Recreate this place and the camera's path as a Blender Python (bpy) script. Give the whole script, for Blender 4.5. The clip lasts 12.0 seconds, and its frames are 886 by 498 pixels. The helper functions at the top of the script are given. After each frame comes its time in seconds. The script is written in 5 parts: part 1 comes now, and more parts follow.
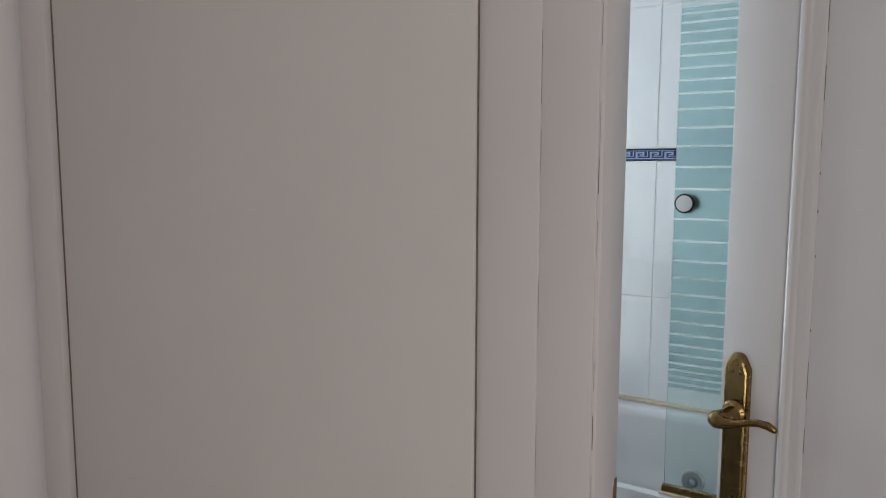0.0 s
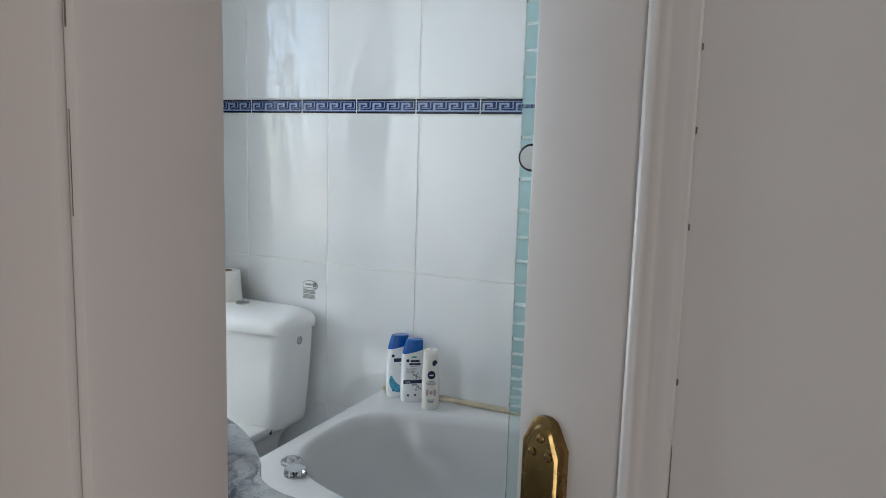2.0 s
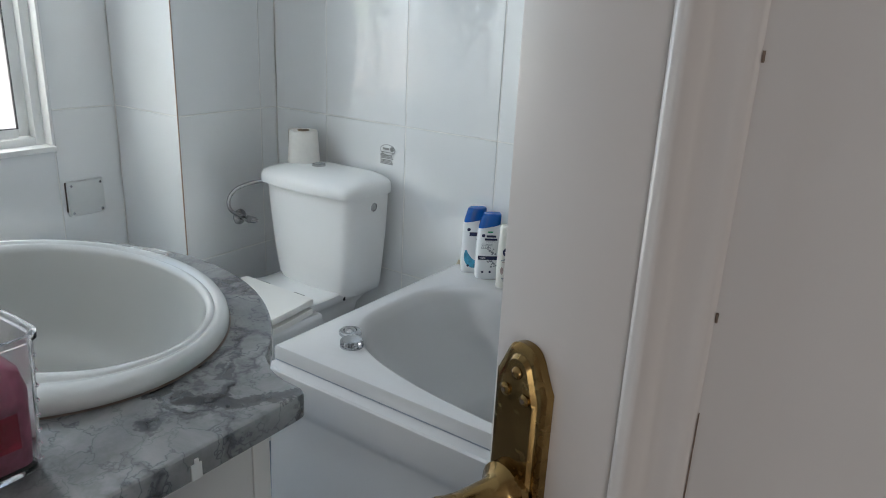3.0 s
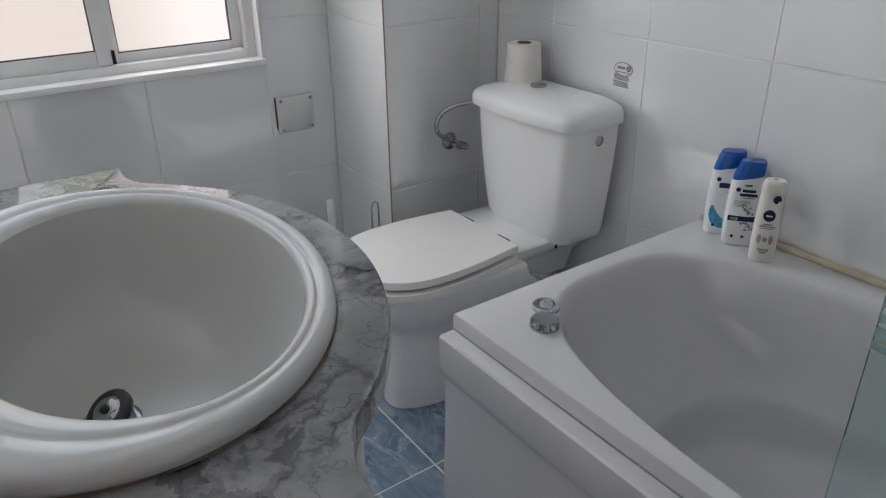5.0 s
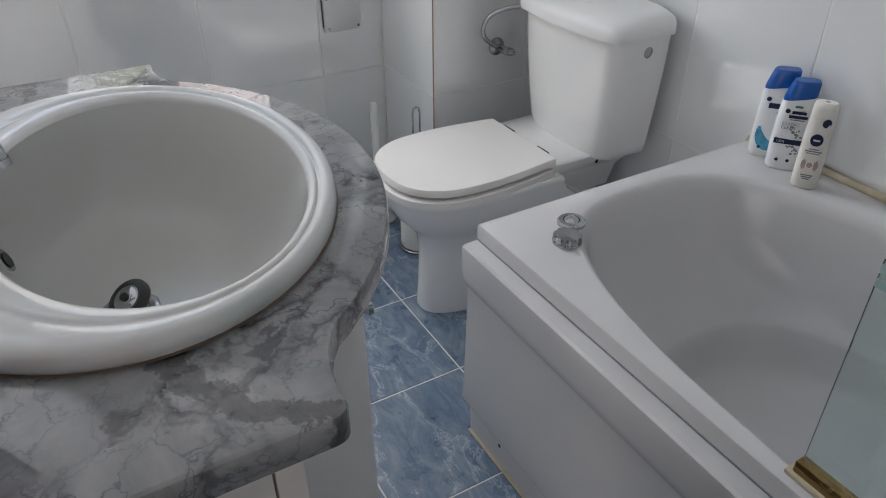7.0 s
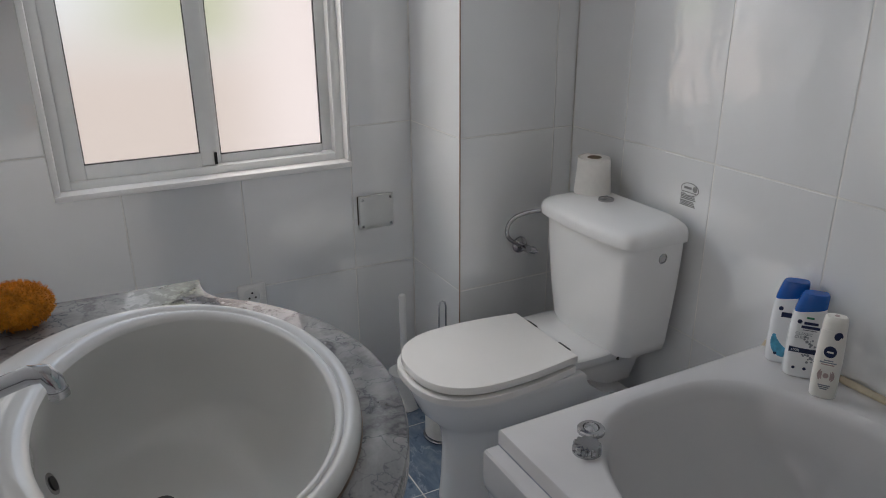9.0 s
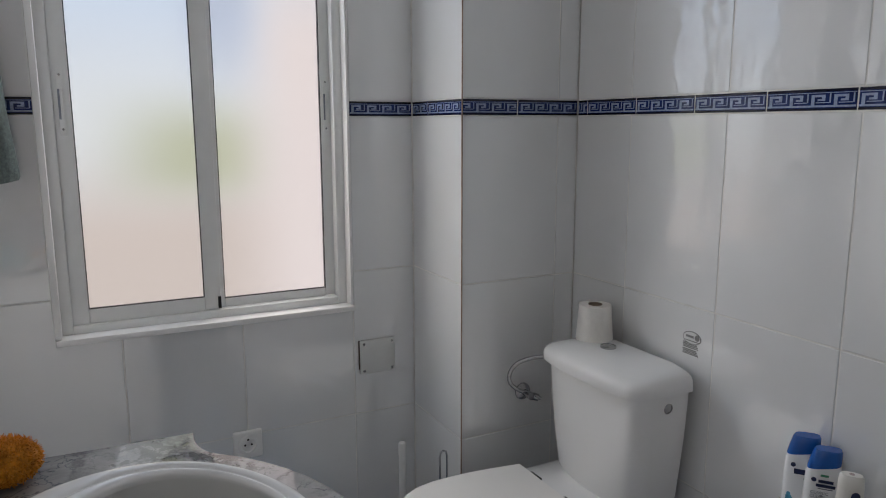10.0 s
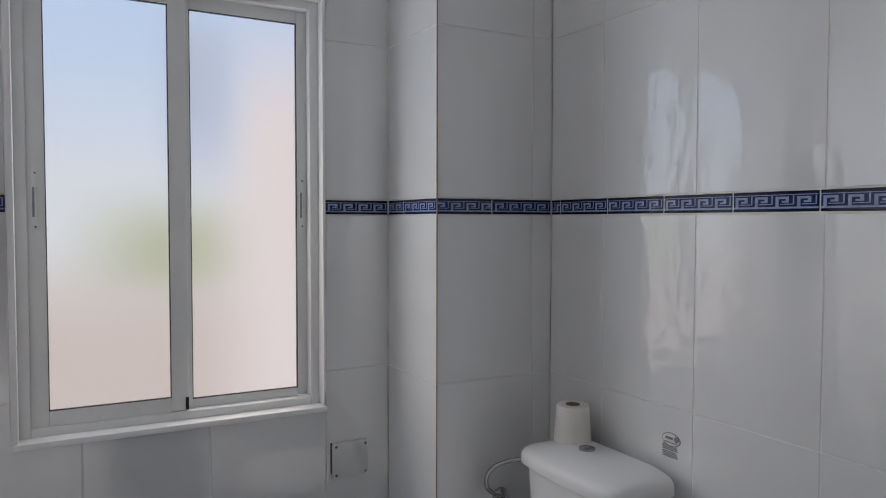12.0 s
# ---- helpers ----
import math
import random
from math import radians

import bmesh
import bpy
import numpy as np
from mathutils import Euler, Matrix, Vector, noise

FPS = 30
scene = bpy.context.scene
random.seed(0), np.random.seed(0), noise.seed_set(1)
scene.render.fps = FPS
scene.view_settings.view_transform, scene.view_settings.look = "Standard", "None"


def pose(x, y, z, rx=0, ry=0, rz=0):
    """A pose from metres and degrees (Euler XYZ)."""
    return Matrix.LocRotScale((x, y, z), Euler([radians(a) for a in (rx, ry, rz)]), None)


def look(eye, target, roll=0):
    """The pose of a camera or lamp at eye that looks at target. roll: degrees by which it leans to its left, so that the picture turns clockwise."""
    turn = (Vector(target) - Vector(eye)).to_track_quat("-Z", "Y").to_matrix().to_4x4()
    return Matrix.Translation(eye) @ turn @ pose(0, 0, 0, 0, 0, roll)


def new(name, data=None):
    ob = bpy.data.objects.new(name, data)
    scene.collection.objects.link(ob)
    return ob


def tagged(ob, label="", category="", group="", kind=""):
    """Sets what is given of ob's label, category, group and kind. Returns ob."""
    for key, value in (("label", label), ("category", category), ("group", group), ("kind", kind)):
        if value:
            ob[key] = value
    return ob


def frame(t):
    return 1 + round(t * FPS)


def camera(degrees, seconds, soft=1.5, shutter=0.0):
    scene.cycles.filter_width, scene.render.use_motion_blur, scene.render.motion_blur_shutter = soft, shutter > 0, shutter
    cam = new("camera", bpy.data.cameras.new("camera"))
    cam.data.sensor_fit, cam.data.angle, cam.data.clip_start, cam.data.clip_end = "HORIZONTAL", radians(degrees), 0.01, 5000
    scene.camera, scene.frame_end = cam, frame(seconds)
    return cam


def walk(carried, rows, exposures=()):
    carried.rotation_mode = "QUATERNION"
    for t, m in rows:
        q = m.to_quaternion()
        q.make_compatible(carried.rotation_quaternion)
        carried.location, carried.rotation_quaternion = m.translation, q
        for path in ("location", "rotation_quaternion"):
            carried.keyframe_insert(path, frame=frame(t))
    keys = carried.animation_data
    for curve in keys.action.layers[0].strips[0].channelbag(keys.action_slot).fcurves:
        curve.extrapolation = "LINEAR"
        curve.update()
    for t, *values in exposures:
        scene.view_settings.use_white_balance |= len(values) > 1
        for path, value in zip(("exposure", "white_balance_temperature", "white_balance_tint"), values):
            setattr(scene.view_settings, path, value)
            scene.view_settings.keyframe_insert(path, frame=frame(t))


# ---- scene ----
cam = camera(63.2, 12.0, soft=1.0)
PATH = [
    (0, (-0.191, 1.062, 1.326), (-1.252, 2.744, 1.11), 0.2),
    (0.5, (-0.197, 1.256, 1.296), (-1.111, 3.017, 1.041), 0.6),
    (1, (-0.214, 1.399, 1.275), (-1.044, 3.2, 1.016), 1.2),
    (1.5, (-0.243, 1.526, 1.259), (-1.039, 3.345, 1.015), 1.2),
    (2, (-0.224, 1.642, 1.26), (-1.078, 3.43, 0.988), 1.7),
    (2.5, (-0.196, 1.749, 1.242), (-1.259, 3.393, 0.832), 2.2),
    (2.7, (-0.201, 1.785, 1.236), (-1.259, 3.401, 0.715), 3.0),
    (4.3, (-0.367, 2.001, 1.21), (-1.582, 3.355, 0.379), 1.2),
    (4.5, (-0.383, 2.047, 1.215), (-1.707, 3.295, 0.384), 0.9),
    (5, (-0.403, 2.132, 1.205), (-1.866, 3.165, 0.32), -0.6),
    (5.5, (-0.404, 2.167, 1.191), (-1.847, 3.085, 0.159), -1.0),
    (6, (-0.386, 2.177, 1.194), (-1.817, 3.046, 0.1), -0.6),
    (6.5, (-0.373, 2.18, 1.197), (-1.807, 3.018, 0.083), -0.4),
    (6.7, (-0.371, 2.18, 1.202), (-1.807, 3.008, 0.082), -0.3),
    (8.3, (-0.352, 2.183, 1.272), (-1.925, 3.021, 0.364), -0.4),
    (8.5, (-0.348, 2.182, 1.278), (-1.948, 3.027, 0.427), -0.5),
    (9, (-0.343, 2.178, 1.307), (-2.007, 3.039, 0.605), -0.4),
    (9.5, (-0.342, 2.181, 1.326), (-2.06, 3.064, 0.808), -0.3),
    (10, (-0.342, 2.185, 1.335), (-2.097, 3.082, 0.995), -0.1),
    (10.5, (-0.344, 2.19, 1.339), (-2.11, 3.103, 1.118), 0.2),
    (11, (-0.341, 2.2, 1.343), (-2.109, 3.127, 1.223), 0.4),
    (11.5, (-0.342, 2.196, 1.344), (-2.101, 3.144, 1.263), 0.4),
    (12, (-0.342, 2.205, 1.341), (-2.097, 3.16, 1.264), 0.1),
]
EXPOSURES = [(0.0, -0.24, 6050, 4), (1.5, -0.34, 6200, 6), (2.0, -0.46, 6200, 4), (2.5, -0.48, 6150, 2), (4.5, -0.66, 6580, 11), (5.0, -0.82, 6600, 11), (6.0, -0.54, 6600, 11), (6.5, -0.54, 6600, 11), (8.5, -0.98, 6750, 12), (9.5, -1.18, 6750, 12), (10.5, -1.36, 6650, 13), (12.0, -1.38, 6600, 14)]
walk(cam, [(t, look(eye, target, roll)) for t, eye, target, roll in PATH], EXPOSURES)

# ---------- light ----------
world = bpy.data.worlds.new("world")
scene.world = world
world.use_nodes = True
sky = world.node_tree.nodes.new("ShaderNodeTexSky")
sky.sky_type, sky.sun_disc, sky.sun_elevation, sky.sun_rotation = "NISHITA", False, radians(40), radians(200)
world.node_tree.links.new(sky.outputs[0], world.node_tree.nodes["Background"].inputs[0])
world.node_tree.nodes["Background"].inputs[1].default_value = 0.08
BACKDROP_GLOW = 16.0
# Added fill lamp for the hallway; no such source is in view
lamp_data = bpy.data.lights.new("hall_fill", "AREA")
lamp_data.shape, lamp_data.size, lamp_data.size_y, lamp_data.energy, lamp_data.color = "RECTANGLE", 0.9, 1.9, 30.0, (1.0, 0.93, 0.90)
hall_lamp = new("hall_fill", lamp_data)
hall_lamp.matrix_world = look((1.2, -0.46, 1.08), (-0.4, 1.8, 1.08))


# ---------- materials ----------
def mat(name, color, rough=0.5, metal=0.0, vary=0.0, vscale=6.0, bump=0.0, bscale=40.0, bdist=0.001, color2=None, spec=None, coat=0.0, rvary=0.0, rnd=True, ior=1.5, bdetail=3.0):
    """Surface with colour varied at two scales, fine relief and uneven gloss."""
    m = bpy.data.materials.new(name)
    m.use_nodes = True
    nt = m.node_tree
    N, L = nt.nodes, nt.links
    b = N["Principled BSDF"]
    b.inputs["Base Color"].default_value = (*color, 1)
    b.inputs["Roughness"].default_value = rough
    b.inputs["Metallic"].default_value = metal
    b.inputs["Coat Weight"].default_value = coat
    b.inputs["IOR"].default_value = ior
    b.inputs["Coat IOR"].default_value = 2.1
    b.inputs["Coat Roughness"].default_value = 0.015
    if spec is not None:
        b.inputs["Specular IOR Level"].default_value = spec
    tc = N.new("ShaderNodeTexCoord")
    vec = tc.outputs["Object"]
    if rnd:
        oi = N.new("ShaderNodeObjectInfo")
        mul = N.new("ShaderNodeVectorMath")
        mul.operation = "MULTIPLY_ADD"
        L.new(oi.outputs["Random"], mul.inputs[0])
        mul.inputs[1].default_value = (17, 31, 23)
        L.new(vec, mul.inputs[2])
        vec = mul.outputs[0]
    if vary or color2:
        n1 = N.new("ShaderNodeTexNoise")
        n1.inputs["Scale"].default_value, n1.inputs["Detail"].default_value, n1.inputs["Roughness"].default_value = vscale, 6, 0.65
        L.new(vec, n1.inputs["Vector"])
        ramp = N.new("ShaderNodeValToRGB")
        ramp.color_ramp.elements[0].position, ramp.color_ramp.elements[1].position = 0.3, 0.72
        c2 = color2 if color2 else tuple(c * (1 - vary) for c in color)
        ramp.color_ramp.elements[0].color = (*c2, 1)
        ramp.color_ramp.elements[1].color = (*color, 1)
        L.new(n1.outputs["Fac"], ramp.inputs[0])
        L.new(ramp.outputs[0], b.inputs["Base Color"])
    if rvary:
        n3 = N.new("ShaderNodeTexNoise")
        n3.inputs["Scale"].default_value, n3.inputs["Detail"].default_value = vscale * 3, 5
        L.new(vec, n3.inputs["Vector"])
        mr = N.new("ShaderNodeMapRange")
        mr.inputs["From Min"].default_value, mr.inputs["From Max"].default_value = 0.3, 0.7
        mr.inputs["To Min"].default_value, mr.inputs["To Max"].default_value = max(0.02, rough - rvary), rough + rvary
        L.new(n3.outputs["Fac"], mr.inputs["Value"])
        L.new(mr.outputs[0], b.inputs["Roughness"])
    if bump:
        n2 = N.new("ShaderNodeTexNoise")
        n2.inputs["Scale"].default_value, n2.inputs["Detail"].default_value = bscale, bdetail
        L.new(vec, n2.inputs["Vector"])
        bp = N.new("ShaderNodeBump")
        bp.inputs["Strength"].default_value, bp.inputs["Distance"].default_value = bump, bdist
        L.new(n2.outputs["Fac"], bp.inputs["Height"])
        L.new(bp.outputs[0], b.inputs["Coat Normal" if coat else "Normal"])
    return m


def glass_mat(name, color, rough, ior=1.45):
    m = bpy.data.materials.new(name)
    m.use_nodes = True
    b = m.node_tree.nodes["Principled BSDF"]
    b.inputs["Base Color"].default_value = (*color, 1)
    b.inputs["Transmission Weight"].default_value = 1.0
    b.inputs["Roughness"].default_value = rough
    b.inputs["IOR"].default_value = ior
    return m


def glazed(name, low, high, ior, waves=0.0, rough=0.0):
    """Pale body under a clear glaze, which may be slightly wavy."""
    m = bpy.data.materials.new(name)
    m.use_nodes = True
    N, L = m.node_tree.nodes, m.node_tree.links
    N.remove(N["Principled BSDF"])
    tc, oi = N.new("ShaderNodeTexCoord"), N.new("ShaderNodeObjectInfo")
    off = N.new("ShaderNodeVectorMath")
    off.operation = "MULTIPLY_ADD"
    L.new(oi.outputs["Random"], off.inputs[0])
    off.inputs[1].default_value = (17, 31, 23)
    L.new(tc.outputs["Object"], off.inputs[2])
    tint = N.new("ShaderNodeTexNoise")
    tint.inputs["Scale"].default_value, tint.inputs["Detail"].default_value = 3.0, 6
    L.new(off.outputs[0], tint.inputs["Vector"])
    ramp = N.new("ShaderNodeValToRGB")
    ramp.color_ramp.elements[0].position, ramp.color_ramp.elements[1].position = 0.3, 0.72
    ramp.color_ramp.elements[0].color, ramp.color_ramp.elements[1].color = (*low, 1), (*high, 1)
    L.new(tint.outputs["Fac"], ramp.inputs[0])
    body, glaze = N.new("ShaderNodeBsdfDiffuse"), N.new("ShaderNodeBsdfGlossy")
    L.new(ramp.outputs[0], body.inputs["Color"])
    glaze.inputs["Color"].default_value = (1, 1, 1, 1)
    glaze.inputs["Roughness"].default_value = rough
    if waves:
        wave = N.new("ShaderNodeTexNoise")
        wave.inputs["Scale"].default_value, wave.inputs["Detail"].default_value = 17.0, 1.6
        tall = N.new("ShaderNodeVectorMath")
        tall.operation = "MULTIPLY"
        tall.inputs[1].default_value = (1.0, 0.8, 1.0)
        L.new(off.outputs[0], tall.inputs[0])
        L.new(tall.outputs[0], wave.inputs["Vector"])
        bp = N.new("ShaderNodeBump")
        bp.inputs["Strength"].default_value, bp.inputs["Distance"].default_value = 1.0, waves
        L.new(wave.outputs["Fac"], bp.inputs["Height"])
        L.new(bp.outputs[0], glaze.inputs["Normal"])
    fres = N.new("ShaderNodeFresnel")
    fres.inputs["IOR"].default_value = ior
    mix = N.new("ShaderNodeMixShader")
    L.new(fres.outputs[0], mix.inputs[0])
    L.new(body.outputs[0], mix.inputs[1])
    L.new(glaze.outputs[0], mix.inputs[2])
    L.new(mix.outputs[0], N["Material Output"].inputs[0])
    return m


M_TILE = glazed("glazed_tile", (0.75, 0.76, 0.765), (0.79, 0.80, 0.805), 2.75, 0.0024)
M_GROUT = mat("grout", (0.76, 0.75, 0.72), 0.8, vary=0.25, vscale=12, bump=0.4, bscale=200)
M_FRIEZE = mat("frieze_blue", (0.012, 0.03, 0.15), 0.1, vary=0.6, vscale=60, bump=0.4, bscale=60, bdist=0.0008)
M_KEY = mat("frieze_key", (0.36, 0.44, 0.64), 0.12, vary=0.45, vscale=90)
M_NAVY = mat("frieze_navy", (0.006, 0.008, 0.03), 0.1, vary=0.4, vscale=50)
M_SEAL = mat("silicone", (0.62, 0.53, 0.38), 0.45, vary=0.35, vscale=18, bump=0.4, bscale=60)
M_PLASTER = mat("plaster", (0.90, 0.895, 0.885), 0.65, vary=0.06, vscale=4, bump=0.3, bscale=60)
M_WALLPAINT = mat("wall_paint", (0.84, 0.80, 0.79), 0.6, vary=0.06, vscale=2, bump=0.25, bscale=140, rnd=False)
M_DOORPAINT = mat("door_paint", (0.66, 0.615, 0.60), 0.36, vary=0.05, vscale=2, bump=0.4, bscale=14, bdist=0.0008, rnd=False)
M_LEAFPAINT = mat("leaf_paint", (0.60, 0.57, 0.56), 0.28, vary=0.025, vscale=1.6, bump=0.3, bscale=9, bdist=0.0006, rnd=False)
M_PANELPAINT = mat("panel_paint", (0.66, 0.62, 0.59), 0.42, vary=0.05, vscale=2.5, bump=0.3, bscale=30, bdist=0.0006, rnd=False)
M_RUST = mat("stained_grout", (0.40, 0.28, 0.21), 0.8, vary=0.5, vscale=25)
# Dark brown for paint cracks, grime and the shade painted at the cupboard edges
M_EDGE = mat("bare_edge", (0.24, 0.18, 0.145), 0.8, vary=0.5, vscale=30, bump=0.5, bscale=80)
M_CRACK = mat("paint_crack", (0.10, 0.07, 0.05), 0.9, vary=0.5, vscale=60)
M_RAWWOOD = mat("chipped_wood", (0.28, 0.17, 0.09), 0.8, vary=0.5, vscale=60, bump=0.6, bscale=120)
M_BRASS = mat("brass", (0.29, 0.19, 0.075), 0.22, 1.0, vary=0.35, vscale=30, rvary=0.1, bump=0.15, bscale=50)
M_CHROME = mat("chrome", (0.45, 0.46, 0.48), 0.07, 1.0)
M_STEEL = mat("dull_chrome", (0.48, 0.48, 0.49), 0.2, 1.0, vary=0.12, vscale=14)
M_CERAMIC = glazed("ceramic", (0.78, 0.78, 0.775), (0.81, 0.81, 0.805), 1.9, 0.0, 0.03)
# Bowl takes a darker, duller copy of the rim ceramic to carry its shade
M_BASINSHADE = glazed("shaded_bowl_ceramic", (0.60, 0.60, 0.58), (0.63, 0.63, 0.61), 1.6, 0.0, 0.16)
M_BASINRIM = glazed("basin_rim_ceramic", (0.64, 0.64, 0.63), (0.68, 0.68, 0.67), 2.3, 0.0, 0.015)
M_ACRYL = mat("acrylic", (0.60, 0.595, 0.60), 0.24, vary=0.04, vscale=4, rvary=0.03, bump=0.25, bscale=160, bdist=0.0004, spec=0.8, ior=1.55)
M_ACRYLPANEL = mat("glossy_acrylic", (0.60, 0.595, 0.60), 0.09, vary=0.04, vscale=4, bump=0.35, bscale=190, bdist=0.0004, spec=0.8, ior=1.55)
M_SEAT = mat("seat_plastic", (0.79, 0.775, 0.75), 0.2, vary=0.03, vscale=5, rvary=0.05)
M_BLACK = mat("black_rubber", (0.012, 0.012, 0.012), 0.35, vary=0.3, vscale=60)
M_ALU = mat("white_aluminium", (0.82, 0.83, 0.82), 0.3, vary=0.05, vscale=10)
M_ALUDARK = mat("window_gasket", (0.05, 0.05, 0.055), 0.6)
M_PLASTIC = mat("white_plastic", (0.78, 0.78, 0.77), 0.35, vary=0.05, vscale=20)
M_BOXPLASTIC = mat("grey_white_plastic", (0.68, 0.69, 0.68), 0.45, vary=0.06, vscale=20)
M_PAPER = mat("tissue_paper", (0.83, 0.805, 0.76), 0.9, vary=0.06, vscale=60, bump=0.5, bscale=220)
M_CARD = mat("cardboard_core", (0.28, 0.22, 0.16), 0.9)
M_SPONGE = mat("orange_sponge", (0.83, 0.33, 0.02), 0.8, vary=0.5, vscale=90)
M_TOWEL = mat("grey_towel", (0.20, 0.25, 0.24), 0.95, vary=0.5, vscale=120, bump=1.0, bscale=350, bdist=0.004)
M_BLUECAP = mat("blue_cap", (0.003, 0.095, 0.40), 0.25, vary=0.2, vscale=30)
M_NAVYCAP = mat("navy_print", (0.008, 0.018, 0.075), 0.3, vary=0.2, vscale=30)
M_BOTTLE = mat("bottle_white", (0.80, 0.82, 0.84), 0.25, vary=0.03, vscale=20)
M_CREAM = mat("bottle_cream", (0.82, 0.80, 0.75), 0.28, vary=0.04, vscale=20)
M_AQUA = mat("aqua_print", (0.08, 0.42, 0.66), 0.3, vary=0.6, vscale=70)
M_GREYPRINT = mat("grey_print", (0.30, 0.33, 0.38), 0.4, vary=0.4, vscale=90)
M_GREEN = mat("green_print", (0.03, 0.22, 0.12), 0.4)
M_PINKPRINT = mat("rose_print", (0.55, 0.42, 0.40), 0.4, vary=0.3, vscale=90)
M_STICKER = mat("sticker_grey", (0.30, 0.30, 0.30), 0.5, vary=0.5, vscale=300)
M_STICKERBASE = mat("sticker_base", (0.66, 0.67, 0.67), 0.4, vary=0.08, vscale=100)
M_PINK = mat("pink_bag", (0.72, 0.22, 0.34), 0.4, vary=0.5, vscale=50, bump=0.6, bscale=60, bdist=0.003)
M_REDLABEL = mat("red_label", (0.45, 0.03, 0.07), 0.4, vary=0.3, vscale=90)
M_CABINET = mat("cabinet_white", (0.74, 0.72, 0.70), 0.4, vary=0.05, vscale=5)
M_TEAL = mat("teal_plastic", (0.10, 0.34, 0.36), 0.3, vary=0.2, vscale=40)
M_HALLFLOOR = mat("hall_floor", (0.36, 0.27, 0.19), 0.4, vary=0.35, vscale=8)
M_CLEAR = glass_mat("clear_plastic", (0.93, 0.90, 0.92), 0.03, 1.4)
M_SCREEN = glass_mat("screen_glass", (0.86, 0.97, 0.95), 0.0, 1.45)
M_FROST = glass_mat("screen_frost", (0.62, 0.79, 0.81), 0.42, 1.45)
M_PANE = glass_mat("frosted_pane", (0.118, 0.118, 0.119), 0.34, 1.3)


def marble():
    m = mat("marble", (0.60, 0.61, 0.62), 0.045, rvary=0.02, rnd=False, spec=1.0, ior=1.65)
    nt = m.node_tree
    N, L = nt.nodes, nt.links
    b = N["Principled BSDF"]
    tc = N.new("ShaderNodeTexCoord")

    def noise_of(scale, detail, vec=None, rough=0.6, dist=0.0):
        n = N.new("ShaderNodeTexNoise")
        n.inputs["Scale"].default_value, n.inputs["Detail"].default_value = scale, detail
        n.inputs["Roughness"].default_value, n.inputs["Distortion"].default_value = rough, dist
        L.new(vec if vec else tc.outputs["Object"], n.inputs["Vector"])
        return n

    def ramp_of(src, stops):
        r = N.new("ShaderNodeValToRGB")
        while len(r.color_ramp.elements) < len(stops):
            r.color_ramp.elements.new(0.5)
        for e, (p, c) in zip(r.color_ramp.elements, stops):
            e.position, e.color = p, (c[0], c[1], c[2], 1)
        L.new(src, r.inputs[0])
        return r

    def mult(a, c, fac=None):
        x = N.new("ShaderNodeMix")
        x.data_type, x.blend_type = "RGBA", "MULTIPLY"
        x.inputs["Factor"].default_value = 1.0
        if fac:
            L.new(fac, x.inputs["Factor"])
        L.new(a, x.inputs["A"])
        L.new(c, x.inputs["B"])
        return x.outputs["Result"]

    cloud = noise_of(7, 7, rough=0.7, dist=0.6)
    base = ramp_of(cloud.outputs["Fac"], [(0.30, (0.13, 0.134, 0.145)), (0.48, (0.24, 0.24, 0.247)), (0.70, (0.38, 0.38, 0.378))])
    warp = noise_of(9, 5)
    add = N.new("ShaderNodeVectorMath")
    add.operation = "MULTIPLY_ADD"
    L.new(warp.outputs["Color"], add.inputs[0])
    add.inputs[1].default_value = (0.22, 0.22, 0.22)
    L.new(tc.outputs["Object"], add.inputs[2])
    v = N.new("ShaderNodeTexVoronoi")
    v.feature = "DISTANCE_TO_EDGE"
    v.inputs["Scale"].default_value = 7
    L.new(add.outputs[0], v.inputs["Vector"])
    veins = ramp_of(v.outputs["Distance"], [(0.0, (0.14, 0.14, 0.17)), (0.034, (0.60, 0.60, 0.64)), (0.09, (1, 1, 1))])
    v2 = N.new("ShaderNodeTexVoronoi")
    v2.feature = "DISTANCE_TO_EDGE"
    v2.inputs["Scale"].default_value = 19
    L.new(add.outputs[0], v2.inputs["Vector"])
    veins2 = ramp_of(v2.outputs["Distance"], [(0.0, (0.32, 0.32, 0.37)), (0.028, (0.82, 0.88, 0.90)), (0.06, (1, 1, 1))])
    patch = noise_of(5.2, 5, vec=add.outputs[0], rough=0.6)
    dark = ramp_of(patch.outputs["Fac"], [(0.0, (1, 1, 1)), (0.590, (1, 1, 1)), (0.615, (0.42, 0.42, 0.44))])
    # veins gather in some areas and fade out in others
    area = ramp_of(noise_of(4.5, 3).outputs["Fac"], [(0.40, (0.35, 0.35, 0.35)), (0.58, (1, 1, 1))])
    area2 = ramp_of(noise_of(6.5, 3, vec=add.outputs[0]).outputs["Fac"], [(0.42, (0.05, 0.05, 0.05)), (0.60, (1, 1, 1))])
    c = mult(mult(mult(base.outputs[0], veins.outputs[0], area.outputs[0]), veins2.outputs[0], area2.outputs[0]), dark.outputs[0])

    # one long dark streak that runs out to the front corner
    def vmath(op, a, v=None, out=0):
        x = N.new("ShaderNodeVectorMath")
        x.operation = op
        L.new(a, x.inputs[0])
        if isinstance(v, tuple):
            x.inputs[1].default_value = v
        elif v:
            L.new(v, x.inputs[1])
        return x.outputs[out]

    def smath(op, a, v=None, clamp=False):
        x = N.new("ShaderNodeMath")
        x.operation, x.use_clamp = op, clamp
        L.new(a, x.inputs[0])
        if isinstance(v, float):
            x.inputs[1].default_value = v
        elif v:
            L.new(v, x.inputs[1])
        return x.outputs[0]

